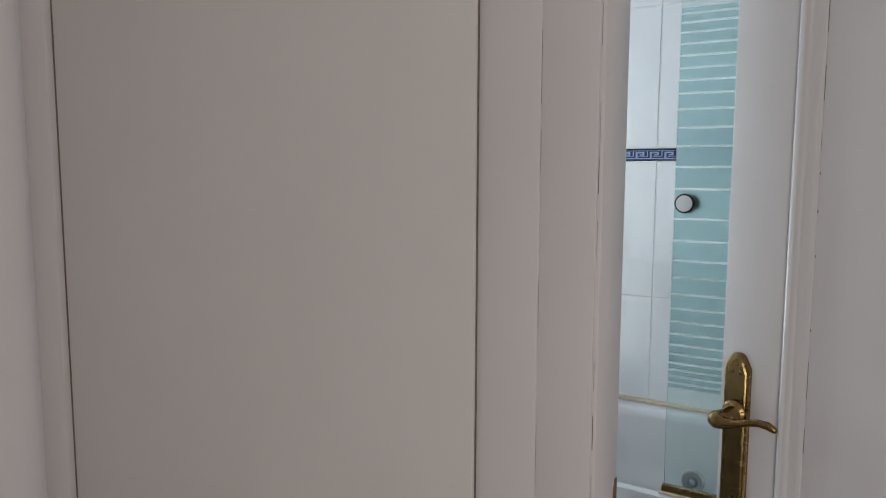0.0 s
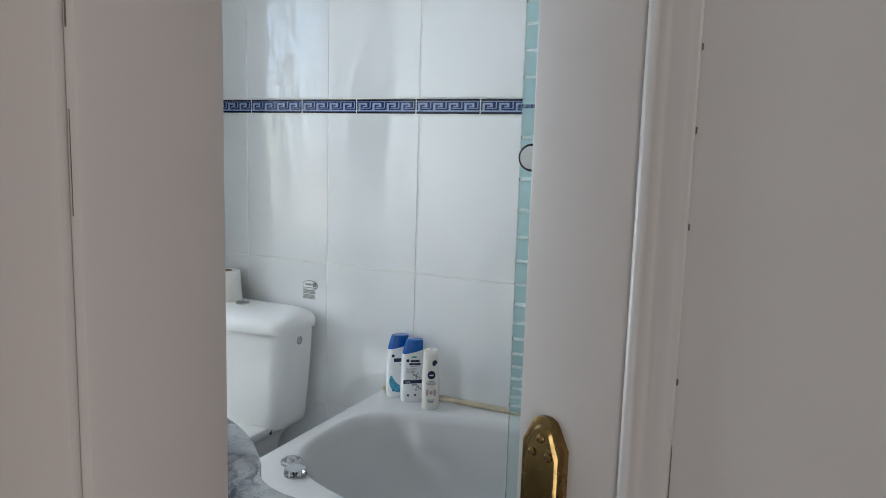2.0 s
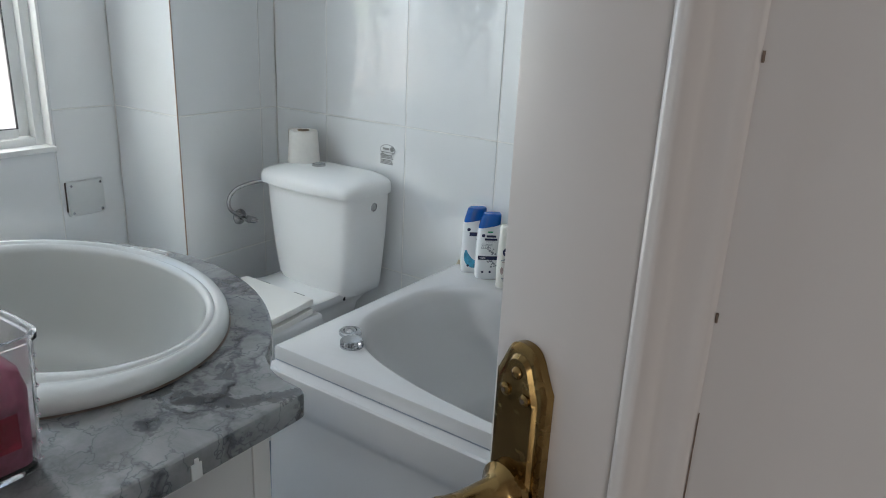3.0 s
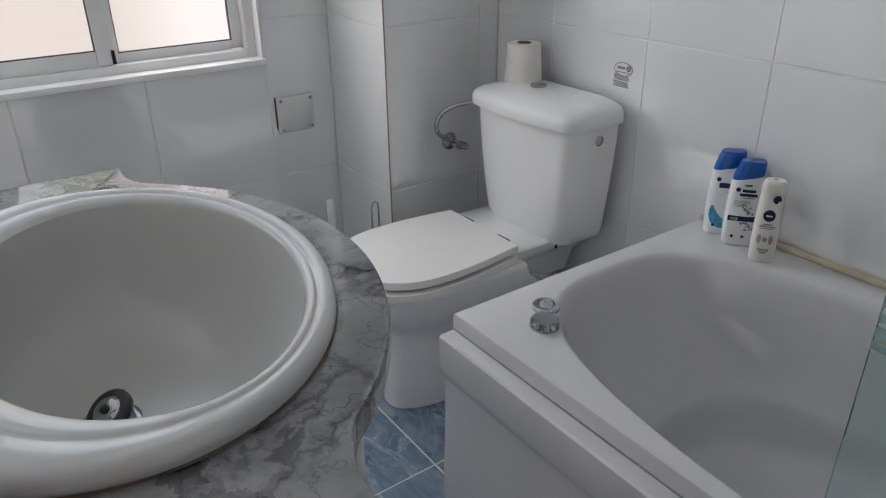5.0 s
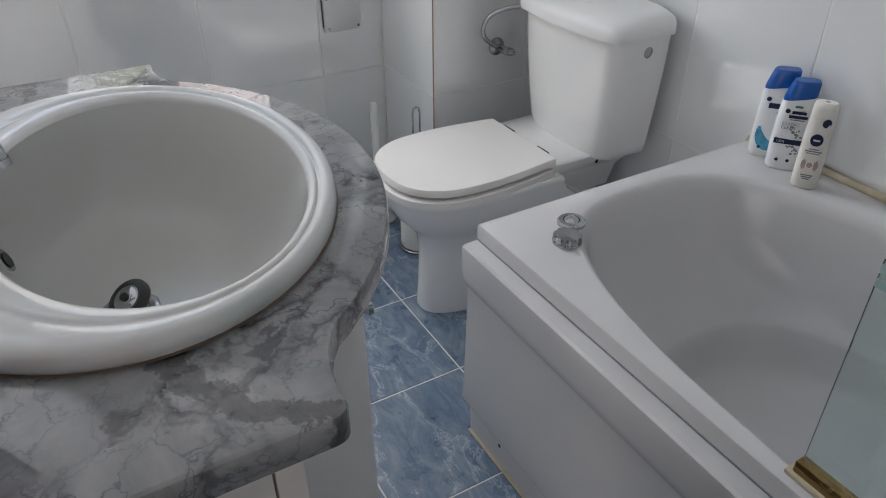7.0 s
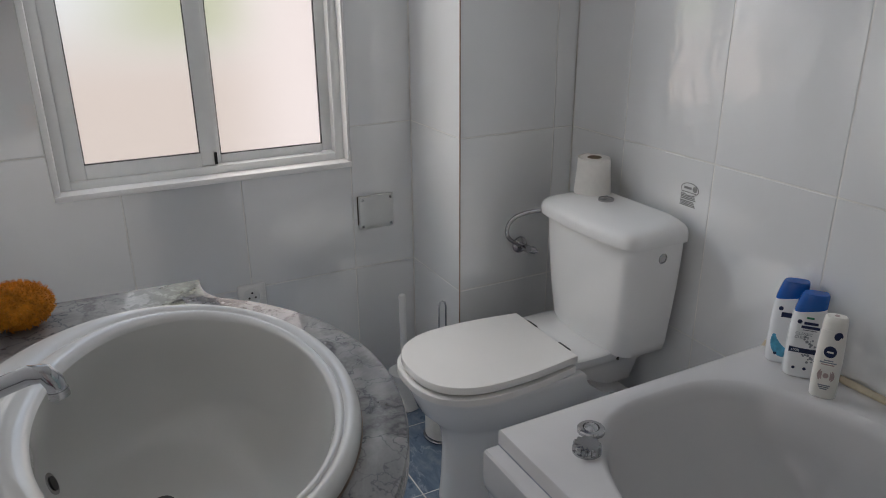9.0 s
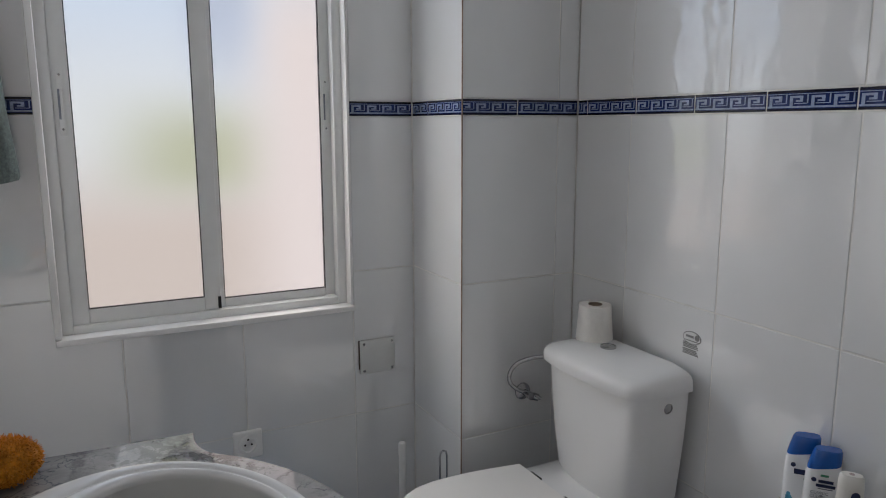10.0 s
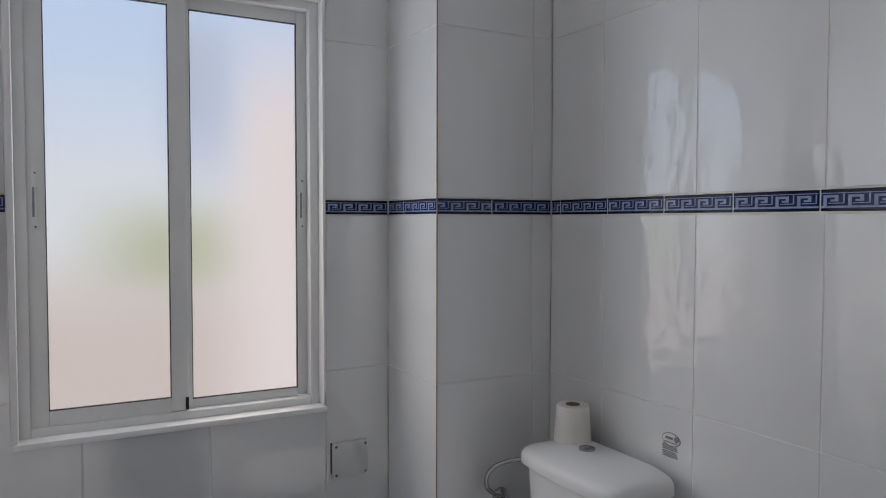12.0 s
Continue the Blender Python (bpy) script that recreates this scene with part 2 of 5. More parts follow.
    wob = noise_of(38, 6, rough=0.75)
    shift = vmath("MULTIPLY", vmath("SUBTRACT", wob.outputs["Color"], (0.5, 0.5, 0.5)), (0.050, 0.050, 0.0))
    q = vmath("MULTIPLY", vmath("ADD", tc.outputs["Object"], shift), (1, 1, 0))
    near = None
    for p0, p1 in (((-0.835, 2.188), (-0.742, 2.236)), ((-0.742, 2.236), (-0.700, 2.306))):
        d = (p1[0] - p0[0], p1[1] - p0[1])
        l2 = d[0] ** 2 + d[1] ** 2
        rel = vmath("SUBTRACT", q, (p0[0], p0[1], 0.0))
        t = smath("MULTIPLY", vmath("DOT_PRODUCT", rel, (d[0], d[1], 0.0), 1), 1 / l2, True)
        along = N.new("ShaderNodeVectorMath")
        along.operation = "SCALE"
        along.inputs[0].default_value = (d[0], d[1], 0.0)
        L.new(t, along.inputs["Scale"])
        dist = vmath("LENGTH", vmath("SUBTRACT", rel, along.outputs[0]), None, 1)
        near = smath("MINIMUM", near, dist) if near else dist
    streak = ramp_of(smath("MULTIPLY", near, 40.0), [(0.0, (0.26, 0.26, 0.285)), (0.36, (0.36, 0.36, 0.385)), (0.45, (1, 1, 1))])
    c = mult(c, streak.outputs[0])
    L.new(c, b.inputs["Base Color"])
    return m


def slate():
    m = mat("blue_floor_tile", (0.1, 0.2, 0.3), 0.33, bump=0.5, bscale=45, bdist=0.0012, rvary=0.1)
    nt = m.node_tree
    N, L = nt.nodes, nt.links
    b = N["Principled BSDF"]
    tc, oi = N.new("ShaderNodeTexCoord"), N.new("ShaderNodeObjectInfo")
    mul = N.new("ShaderNodeVectorMath")
    mul.operation = "MULTIPLY_ADD"
    L.new(oi.outputs["Random"], mul.inputs[0])
    mul.inputs[1].default_value = (41, 13, 27)
    L.new(tc.outputs["Object"], mul.inputs[2])
    mp = N.new("ShaderNodeMapping")
    mp.inputs["Scale"].default_value, mp.inputs["Rotation"].default_value = (1.0, 2.2, 1.0), (0, 0, 0.5)
    L.new(mul.outputs[0], mp.inputs["Vector"])
    n = N.new("ShaderNodeTexNoise")
    n.inputs["Scale"].default_value, n.inputs["Detail"].default_value, n.inputs["Roughness"].default_value, n.inputs["Distortion"].default_value = 9, 9, 0.72, 0.8
    L.new(mp.outputs[0], n.inputs["Vector"])
    r = N.new("ShaderNodeValToRGB")
    r.color_ramp.elements.new(0.5)
    for e, (p, c) in zip(r.color_ramp.elements, [(0.30, (0.065, 0.108, 0.172, 1)), (0.50, (0.14, 0.195, 0.27, 1)), (0.72, (0.29, 0.345, 0.395, 1))]):
        e.position, e.color = p, c
    L.new(n.outputs["Fac"], r.inputs[0])
    w = N.new("ShaderNodeVectorMath")
    w.operation = "MULTIPLY_ADD"
    L.new(n.outputs["Color"], w.inputs[0])
    w.inputs[1].default_value = (0.35, 0.35, 0.35)
    L.new(mp.outputs[0], w.inputs[2])
    v = N.new("ShaderNodeTexVoronoi")
    v.feature = "DISTANCE_TO_EDGE"
    v.inputs["Scale"].default_value = 2.6
    L.new(w.outputs[0], v.inputs["Vector"])
    vr = N.new("ShaderNodeValToRGB")
    vr.color_ramp.elements[0].position, vr.color_ramp.elements[0].color = 0.0, (0.30, 0.30, 0.30, 1)
    vr.color_ramp.elements[1].position, vr.color_ramp.elements[1].color = 0.022, (0, 0, 0, 1)
    L.new(v.outputs["Distance"], vr.inputs[0])
    x = N.new("ShaderNodeMix")
    x.data_type, x.blend_type = "RGBA", "ADD"
    x.inputs["Factor"].default_value = 0.7
    L.new(r.outputs[0], x.inputs["A"])
    L.new(vr.outputs[0], x.inputs["B"])
    L.new(x.outputs["Result"], b.inputs["Base Color"])
    return m


M_MARBLE, M_SLATE = marble(), slate()


# ---------- mesh helpers ----------
def shade_auto(me, angle):
    for p in me.polygons:
        p.use_smooth = True
    me.set_sharp_from_angle(angle=radians(angle))


def mesh_ob(name, bm, material, smooth=0):
    me = bpy.data.meshes.new(name)
    bmesh.ops.recalc_face_normals(bm, faces=bm.faces)
    bm.to_mesh(me)
    bm.free()
    me.materials.append(material)
    if smooth:
        shade_auto(me, smooth)
    return new(name, me)


def part(name, bm, material, parent, label="", smooth=0):
    """One mesh, modelled in room coordinates, as a part of a thing or of a part."""
    ob = mesh_ob(name, bm, material, smooth)
    ob.parent = parent
    if parent.type == "EMPTY":
        ob.matrix_parent_inverse = parent.matrix_basis.inverted()
    return tagged(ob, label)


def thing(name, at, label, category, group="", kind=""):
    ob = new(name)
    ob.empty_display_size = 0.05
    ob.matrix_basis = pose(*at)
    return tagged(ob, label, category, group, kind)


def box(x0, x1, y0, y1, z0, z1, bevel=0.0, seg=2, bm=None):
    own = bmesh.new()
    m = Matrix.LocRotScale(((x0 + x1) / 2, (y0 + y1) / 2, (z0 + z1) / 2), None, (x1 - x0, y1 - y0, z1 - z0))
    bmesh.ops.create_cube(own, size=1, matrix=m)
    if bevel:
        bmesh.ops.bevel(own, geom=own.edges[:], offset=bevel, segments=seg, profile=0.5, affect="EDGES")
    return merge(bm, own)


def merge(bm, own):
    if bm is None:
        return own
    me = bpy.data.meshes.new("tmp")
    own.to_mesh(me)
    own.free()
    bm.from_mesh(me)
    bpy.data.meshes.remove(me)
    return bm


def loft(rings, bm=None, cap0=True, cap1=True, closed=True):
    own = bmesh.new()
    vs = [[own.verts.new(p) for p in ring] for ring in rings]
    n = len(vs[0])
    for a, b in zip(vs, vs[1:]):
        for i in range(n if closed else n - 1):
            j = (i + 1) % n
            own.faces.new((a[i], a[j], b[j], b[i]))
    if cap0:
        own.faces.new(vs[0][::-1])
    if cap1:
        own.faces.new(vs[-1])
    return merge(bm, own)


def sweep(path, radii, n=14, bm=None, flat=1.0):
    """Round bar along a path; radii: one number or one for each point."""
    pts = [Vector(p) for p in path]
    rs = radii if isinstance(radii, (list, tuple)) else [radii] * len(pts)
    rings = []
    side = None
    for i, p in enumerate(pts):
        d = (pts[min(i + 1, len(pts) - 1)] - pts[max(i - 1, 0)]).normalized()
        if side is None:
            side = d.orthogonal().normalized()
        side = (side - d * side.dot(d)).normalized()
        up = d.cross(side)
        rings.append([p + (side * math.cos(a) + up * math.sin(a) * flat) * rs[i] for a in [2 * math.pi * k / n for k in range(n)]])
    return loft(rings, bm)


def lathe(profile, at, axis=(0, 0, 1), n=32, bm=None, caps=(True, True)):
    """Turned body: profile of (radius, height) along the axis from at."""
    q = Vector((0, 0, 1)).rotation_difference(Vector(axis)).to_matrix()
    rings = [[Vector(at) + q @ Vector((r * math.cos(2 * math.pi * k / n), r * math.sin(2 * math.pi * k / n), h)) for k in range(n)] for r, h in profile]
    return loft(rings, bm, caps[0], caps[1])


def oval(cx, cy, rx, ry, z, n=64, p=2.0, y_front=None):
    out = []
    for k in range(n):
        a = 2 * math.pi * k / n
        c, s_ = math.cos(a), math.sin(a)
        out.append(Vector((cx + rx * math.copysign(abs(c) ** (2 / p), c), cy + ry * math.copysign(abs(s_) ** (2 / p), s_), z)))
    return out


def prism(outline, z0, z1, bevel=0.0, bm=None, seg=3):
    own = bmesh.new()
    lo = [own.verts.new((x, y, z0)) for x, y in outline]
    hi = [own.verts.new((x, y, z1)) for x, y in outline]
    n = len(lo)
    own.faces.new(lo[::-1])
    own.faces.new(hi)
    for i in range(n):
        own.faces.new((lo[i], lo[(i + 1) % n], hi[(i + 1) % n], hi[i]))
    if bevel:
        es = [e for e in own.edges if abs(e.verts[0].co.z - e.verts[1].co.z) < 1e-6]
        bmesh.ops.bevel(own, geom=es, offset=bevel, segments=seg, profile=0.5, affect="EDGES")
    return merge(bm, own)


def structure(name, bm, material, label, category, smooth=0):
    return tagged(mesh_ob(name, bm, material, smooth), label, category, kind="structure")


def arc(p0, p1, p2, n=10):
    """Points along a quadratic bend."""
    a, b, c = Vector(p0), Vector(p1), Vector(p2)
    return [a * (1 - t) ** 2 + b * 2 * t * (1 - t) + c * t * t for t in [k / n for k in range(n + 1)]]


# ---------- the room shell ----------
WX, TY, CX, CY = -2.372, 3.5, -2.055, 3.118      # tile faces: window wall, toilet wall, column
TH, GD = 0.008, 0.0014                           # tile thickness, depth of the joints
SOUTH_IN, SOUTH_OUT = 1.908, 1.83                 # door wall faces
EX, CEIL = 0.42, 2.42
OPEN = (2.124, 2.908, 0.792, 1.985)              # window opening y0, y1, z0, z1

bm = box(-2.8, EX + 0.1, SOUTH_OUT, TY + 0.1, -0.12, -GD)
floor = structure("floor", bm, M_GROUT, "pale grout bed under blue bathroom floor tiles", "floor")
bm = box(-2.8, 0.07, -0.5, SOUTH_OUT, -0.12, 0.0)
box(0.07, 2.2, -0.5, SOUTH_OUT, -0.12, 0.0, bm=bm)
structure("hall_floor", bm, M_HALLFLOOR, "plain brown hallway floor", "floor")
bm = box(-2.8, 2.2, -0.5, TY + 0.1, CEIL, CEIL + 0.12)
structure("ceiling", bm, M_PLASTER, "plain white plaster ceiling", "ceiling")

bm = box(CX, EX + 0.1, TY + GD, TY + 0.12, 0, CEIL)
wall_north = structure("wall_north", bm, M_GROUT, "wall of glossy white tiles with a blue frieze", "wall")
y0, y1, z0, z1 = OPEN
bm = box(-2.56, WX - GD, SOUTH_IN, y0, 0, CEIL)
box(-2.56, WX - GD, y1, TY + 0.12, 0, CEIL, bm=bm)
box(-2.56, WX - GD, y0, y1, 0, z0, bm=bm)
box(-2.56, WX - GD, y0, y1, z1, CEIL, bm=bm)
wall_west = structure("wall_west", bm, M_GROUT, "white tiled wall with a window and a blue frieze", "wall")
bm = box(WX - GD, CX - GD, CY + GD, TY + 0.12, 0, CEIL)
column = structure("column", bm, M_GROUT, "boxed white tiled column in the corner beside the toilet", "column")
part("corner_joint", box(CX - 0.0022, CX + 0.0006, CY - 0.0006, CY + 0.0022, 0.0, CEIL), M_RUST, column, "brown stained grout along the outer corner")
bm = box(EX, EX + 0.12, SOUTH_IN, TY + 0.12, 0, CEIL)
structure("wall_east", bm, M_PLASTER, "plain white wall at the end of the bath", "wall")
# door wall, with the opening for the bathroom door
JL, JR, DH = -0.476, 0.272, 2.06
bm = box(-2.8, -1.5035, SOUTH_OUT + 0.002, SOUTH_IN - 0.006, 0, CEIL)
box(-1.5035, -1.4955, SOUTH_OUT + 0.060, SOUTH_IN - 0.006, 0, CEIL, bm=bm)
box(-1.4955, -0.6065, SOUTH_OUT + 0.002, SOUTH_IN - 0.006, 0, CEIL, bm=bm)
box(-0.6065, -0.6035, SOUTH_OUT + 0.060, SOUTH_IN - 0.006, 0, CEIL, bm=bm)
box(-0.6035, JL - 0.02, SOUTH_OUT + 0.002, SOUTH_IN - 0.006, 0, CEIL, bm=bm)
box(JR + 0.02, 2.2, SOUTH_OUT + 0.002, SOUTH_IN - 0.006, 0, CEIL, bm=bm)
box(JL - 0.02, JR + 0.02, SOUTH_OUT + 0.002, SOUTH_IN - 0.006, DH + 0.02, CEIL, bm=bm)
structure("wall_south", bm, M_WALLPAINT, "pale painted wall between hallway and bathroom", "wall")
bm = box(-2.8, JL - 0.02, SOUTH_IN - 0.005, SOUTH_IN, 0, CEIL)
box(JR + 0.02, EX, SOUTH_IN - 0.005, SOUTH_IN, 0, CEIL, bm=bm)
box(JL - 0.02, JR + 0.02, SOUTH_IN - 0.005, SOUTH_IN, DH + 0.02, CEIL, bm=bm)
structure("wall_south_lining", bm, M_PLASTER, "white inner face of the door wall", "wall")
# hallway, closed around and behind the camera, with an unseen doorway added for light
bm = box(-2.8, 0.7, -0.62, -0.5, 0, CEIL)
box(1.7, 2.2, -0.62, -0.5, 0, CEIL, bm=bm)
box(0.7, 1.7, -0.62, -0.5, 2.1, CEIL, bm=bm)
structure("hall_wall_south", bm, M_WALLPAINT, "pale painted hallway wall with an unseen doorway added for the fill lamp", "wall")
bm = box(2.2, 2.32, -0.62, SOUTH_IN, 0, CEIL)
structure("hall_wall_east", bm, M_WALLPAINT, "pale painted end wall of the hallway", "wall")
bm = box(-1.72, -1.60, -0.5, SOUTH_OUT - 0.002, 0, CEIL)
structure("hall_wall_west", bm, M_WALLPAINT, "pale painted side wall of the hallway", "wall")

# window reveal, sill and the view beyond
bm = box(-2.56, WX + 0.016, y0 - 0.012, y1 + 0.006, z0 - 0.014, z0 + 0.002, 0.002)
structure("window_sill", bm, M_PLASTER, "narrow white painted sill under the window", "sill", 40)
bm = box(-2.56, WX + 0.012, y0 - 0.014, y0 + 0.002, z0 + 0.003, z1 - 0.003, 0.002)
box(-2.56, WX + 0.005, y1 - 0.002, y1 + 0.006, z0 + 0.003, z1 - 0.003, 0.001, bm=bm)
box(-2.56, WX + 0.005, y0 - 0.014, y1 + 0.006, z1 - 0.002, z1 + 0.012, 0.002, bm=bm)
structure("window_trim", bm, M_PLASTER, "thin white plaster edge round the window", "trim", 40)


def backdrop():
    """Bright daylight beyond the frosted panes: sky, a hedge and a pale house wall."""
    m = bpy.data.materials.new("daylight_view")
    m.use_nodes = True
    nt = m.node_tree
    N, L = nt.nodes, nt.links
    N.remove(N["Principled BSDF"])
    em = N.new("ShaderNodeEmission")
    em.inputs["Strength"].default_value = BACKDROP_GLOW
    L.new(em.outputs[0], N["Material Output"].inputs[0])
    geo = N.new("ShaderNodeNewGeometry")
    sep = N.new("ShaderNodeSeparateXYZ")
    L.new(geo.outputs["Position"], sep.inputs[0])

    def step(src, a, b):
        r = N.new("ShaderNodeMapRange")
        r.interpolation_type = "SMOOTHSTEP"
        r.inputs["From Min"].default_value, r.inputs["From Max"].default_value = a, b
        L.new(src, r.inputs["Value"])
        return r.outputs[0]

    def times(a, b):
        x = N.new("ShaderNodeMath")
        x.operation = "MULTIPLY"
        L.new(a, x.inputs[0])
        L.new(b, x.inputs[1])
        return x.outputs[0]

    def mix(fac, a, b):
        x = N.new("ShaderNodeMix")
        x.data_type = "RGBA"
        L.new(fac, x.inputs["Factor"])
        for key, v in (("A", a), ("B", b)):
            if isinstance(v, tuple):
                x.inputs[key].default_value = (*v, 1)
            else:
                L.new(v, x.inputs[key])
        return x.outputs["Result"]

    Y, Z = sep.outputs["Y"], sep.outputs["Z"]
    skyc = mix(step(Z, 1.30, 1.95), (0.90, 0.96, 1.0), (0.66, 0.84, 1.10))
    low = mix(step(Z, 1.00, 1.34), (0.78, 0.70, 0.655), skyc)
    hedge = times(times(step(Z, 1.06, 1.22), step(Z, 1.50, 1.26)), times(step(Y, 2.16, 2.50), step(Y, 2.88, 2.60)))
    withhedge = mix(hedge, low, (0.63, 0.67, 0.51))
    house = times(step(Y, 2.56, 2.84), step(Z, 2.10, 1.55))
    withhouse = mix(house, withhedge, (0.98, 0.90, 0.89))
    eaves = times(times(step(Y, 2.46, 2.56), step(Y, 2.76, 2.62)), times(step(Z, 1.35, 1.7), step(Z, 2.0, 1.85)))
    L.new(mix(eaves, withhouse, (0.62, 0.71, 0.88)), em.inputs["Color"])
    b = bmesh.new()
    bmesh.ops.create_grid(b, x_segments=1, y_segments=1, size=1, matrix=Matrix.Translation((-2.60, 2.516, 1.39)) @ Matrix.Rotation(radians(90), 4, "Y") @ Matrix.Diagonal((0.80, 0.62, 1, 1)))
    return structure("backdrop", b, m, "bright blurred daylight outside with sky, hedge and house", "backdrop")


backdrop()


def window():
    w = thing("window_1", (-2.44, 2.52, z0), "white aluminium sliding window with two frosted panes", "window", kind="structure")
    xo0, xo1 = -2.475, -2.407
    fr = box(xo0, xo1, y0, y0 + 0.028, z0, z1, 0.002)
    box(xo0, xo1, y1 - 0.028, y1, z0, z1, 0.002, bm=fr)
    box(xo0, xo1, y0 + 0.028, y1 - 0.028, z0, z0 + 0.024, 0.002, bm=fr)
    box(xo0, xo1, y0 + 0.028, y1 - 0.028, z1 - 0.026, z1, 0.002, bm=fr)
    part("window_frame", fr, M_ALU, w, smooth=40)
    # sashes: the one beside the column slides behind the other
    for nm, sx, ya, yb, st0, st1, za in (("sash", -2.427, y0 + 0.027, 2.533, 0.042, 0.045, 0.855), ("sash", -2.449, 2.502, y1 - 0.024, 0.045, 0.034, 0.841)):
        sb = box(sx - 0.011, sx + 0.011, ya, ya + st0, z0 + 0.020, z1 - 0.022, 0.0025)
        box(sx - 0.011, sx + 0.011, yb - st1, yb, z0 + 0.026, z1 - 0.027, 0.0025, bm=sb)
        box(sx - 0.011, sx + 0.011, ya + st0, yb - st1, z0 + 0.020, za, 0.0025, bm=sb)
        box(sx - 0.011, sx + 0.011, ya + st0, yb - st1, z1 - 0.062, z1 - 0.022, 0.0025, bm=sb)
        sash = part(nm, sb, M_ALU, w, smooth=40)
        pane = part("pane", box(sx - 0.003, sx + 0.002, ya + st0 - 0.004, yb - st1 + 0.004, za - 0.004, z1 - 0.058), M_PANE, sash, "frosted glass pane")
        pane.visible_shadow = False
        g = box(sx + 0.002, sx + 0.0095, ya + st0 - 0.0005, ya + st0 + 0.002, za, z1 - 0.062)
        box(sx + 0.002, sx + 0.0095, yb - st1 - 0.002, yb - st1 + 0.0005, za, z1 - 0.062, bm=g)
        box(sx + 0.002, sx + 0.0095, ya + st0, yb - st1, za - 0.0005, za + 0.002, bm=g)
        box(sx + 0.002, sx + 0.0095, ya + st0, yb - st1, z1 - 0.064, z1 - 0.0615, bm=g)
        part("gasket", g, M_ALUDARK, sash, "dark rubber gasket")
    for hy, hx in ((y0 + 0.047, -2.416), (y1 - 0.043, -2.438)):
        lk = box(hx, hx + 0.003, hy - 0.008, hy + 0.008, 1.31, 1.475, 0.001)
        lp = part("latch_plate", lk, M_ALU, w, smooth=40)
        slot = box(hx + 0.0022, hx + 0.0042, hy - 0.0065, hy - 0.0015, 1.35, 1.425)
        part("latch_slot", slot, M_GREYPRINT, lp, "recessed grey finger slot")
        part("latch", box(hx + 0.003, hx + 0.006, hy - 0.001, hy + 0.006, 1.35, 1.425, 0.001), M_PLASTIC, lp)
        for sz in (1.325, 1.46):
            part("screw", lathe([(0.0028, 0), (0.0028, 0.001)], (hx + 0.003, hy, sz), (1, 0, 0), 10), M_STEEL, lp)
    part("stopper", box(-2.416, -2.411, 2.524, 2.532, z0 + 0.028, z0 + 0.062), M_BLACK, w, "small black rubber stop")


window()


# ---------- hallway: closed cupboard door, casing, jamb, bathroom door ----------
def cupboard_door():
    d = thing("cupboard_door", (-1.06, 1.80, 0), "flush closed door painted greyish cream beside the bathroom door", "door")
    bm = box(-1.497, -0.6205, 1.8125, 1.8215, 0.006, 2.05, 0.002)
    part("leaf", bm, M_PANELPAINT, d, smooth=40)
    # Dark brown strips paint the shade in the gaps beside the leaf
    part("bare_edge", box(-1.5028, -1.4975, 1.8135, 1.8222, 0.01, 2.046), M_EDGE, d, "brown edge strip coloured dark for the shade in the gap")
    part("bare_edge", box(-0.6209, -0.6199, 1.8180, 1.8218, 0.01, 2.046), M_EDGE, d, "brown edge strip coloured dark for the shade in the gap")


cupboard_door()
bm = box(-1.585, -1.503, 1.800, 1.829, 0, 2.14, 0.004)
box(-1.503, -0.635, 1.800, 1.829, 2.055, 2.14, 0.004, bm=bm)
structure("cupboard_casing", bm, M_DOORPAINT, "cream painted wooden casing round the closed door", "casing", 40)
bm = box(-0.634, -0.5405, 1.8225, 1.8295, 0, 2.14, 0.002)
box(-0.5412, JL + 0.0035, 1.8245, 1.8297, 0, DH + 0.05, 0.0015, bm=bm)
box(JL, JR, 1.8245, 1.8295, DH + 0.015, 2.14, 0.0015, bm=bm)
box(JR + 0.002, JR + 0.15, 1.8225, 1.8295, 0, 2.14, 0.002, bm=bm)
casing = structure("door_casing", bm, M_DOORPAINT, "cream painted wooden door casing with hairline paint cracks", "casing", 40)
bm = box(JL - 0.019, JL + 0.0085, 1.8299, 1.909, 0, DH, 0.0025)
box(JR, JR + 0.019, 1.8325, SOUTH_IN, 0, DH, 0.0025, bm=bm)
box(JL + 0.009, JR, 1.8325, 1.908, DH, DH + 0.018, 0.0025, bm=bm)
jamb = structure("door_jamb", bm, M_DOORPAINT, "cream painted wooden door jamb with a chipped edge", "jamb", 40)


def crack_line(x, y, za, zb, w, seed, parent, wob=0.0012, out=-1):
    """Hairline crack in the paint, broken in places."""
    rng = random.Random(seed)
    b = bmesh.new()
    z = za
    while z < zb:
        h = rng.uniform(0.02, 0.09)
        dx = rng.uniform(-wob, wob)
        ww = w * rng.choice((0.35, 0.5, 0.7, 1.0, 1.5))
        box(x + dx * 0.3 - ww / 2, x + dx * 0.3 + ww / 2, y - 0.0003, y + 0.0006, z, min(zb, z + h), bm=b)
        z += h + rng.choice((0.0, 0.03, 0.06, 0.12))
    return part("paint_crack", b, M_EDGE, parent)


crack_line(-0.5400, 1.8245, 0.2, 2.05, 0.0002, 3, casing)
crack_line(JL + 0.0040, 1.8299, 0.2, 2.05, 0.0005, 5, jamb)
chip = bmesh.new()
for k, (dz, hh) in enumerate(((0.0, 0.018), (0.014, 0.02), (0.03, 0.012))):
    box(JL + 0.0065, JL + 0.0092, 1.893 + 0.003 * k, 1.9085, 0.905 + dz, 0.905 + dz + hh, 0.0005, bm=chip)
part("paint_chip", chip, M_RAWWOOD, jamb, "bare wood where the paint is chipped")


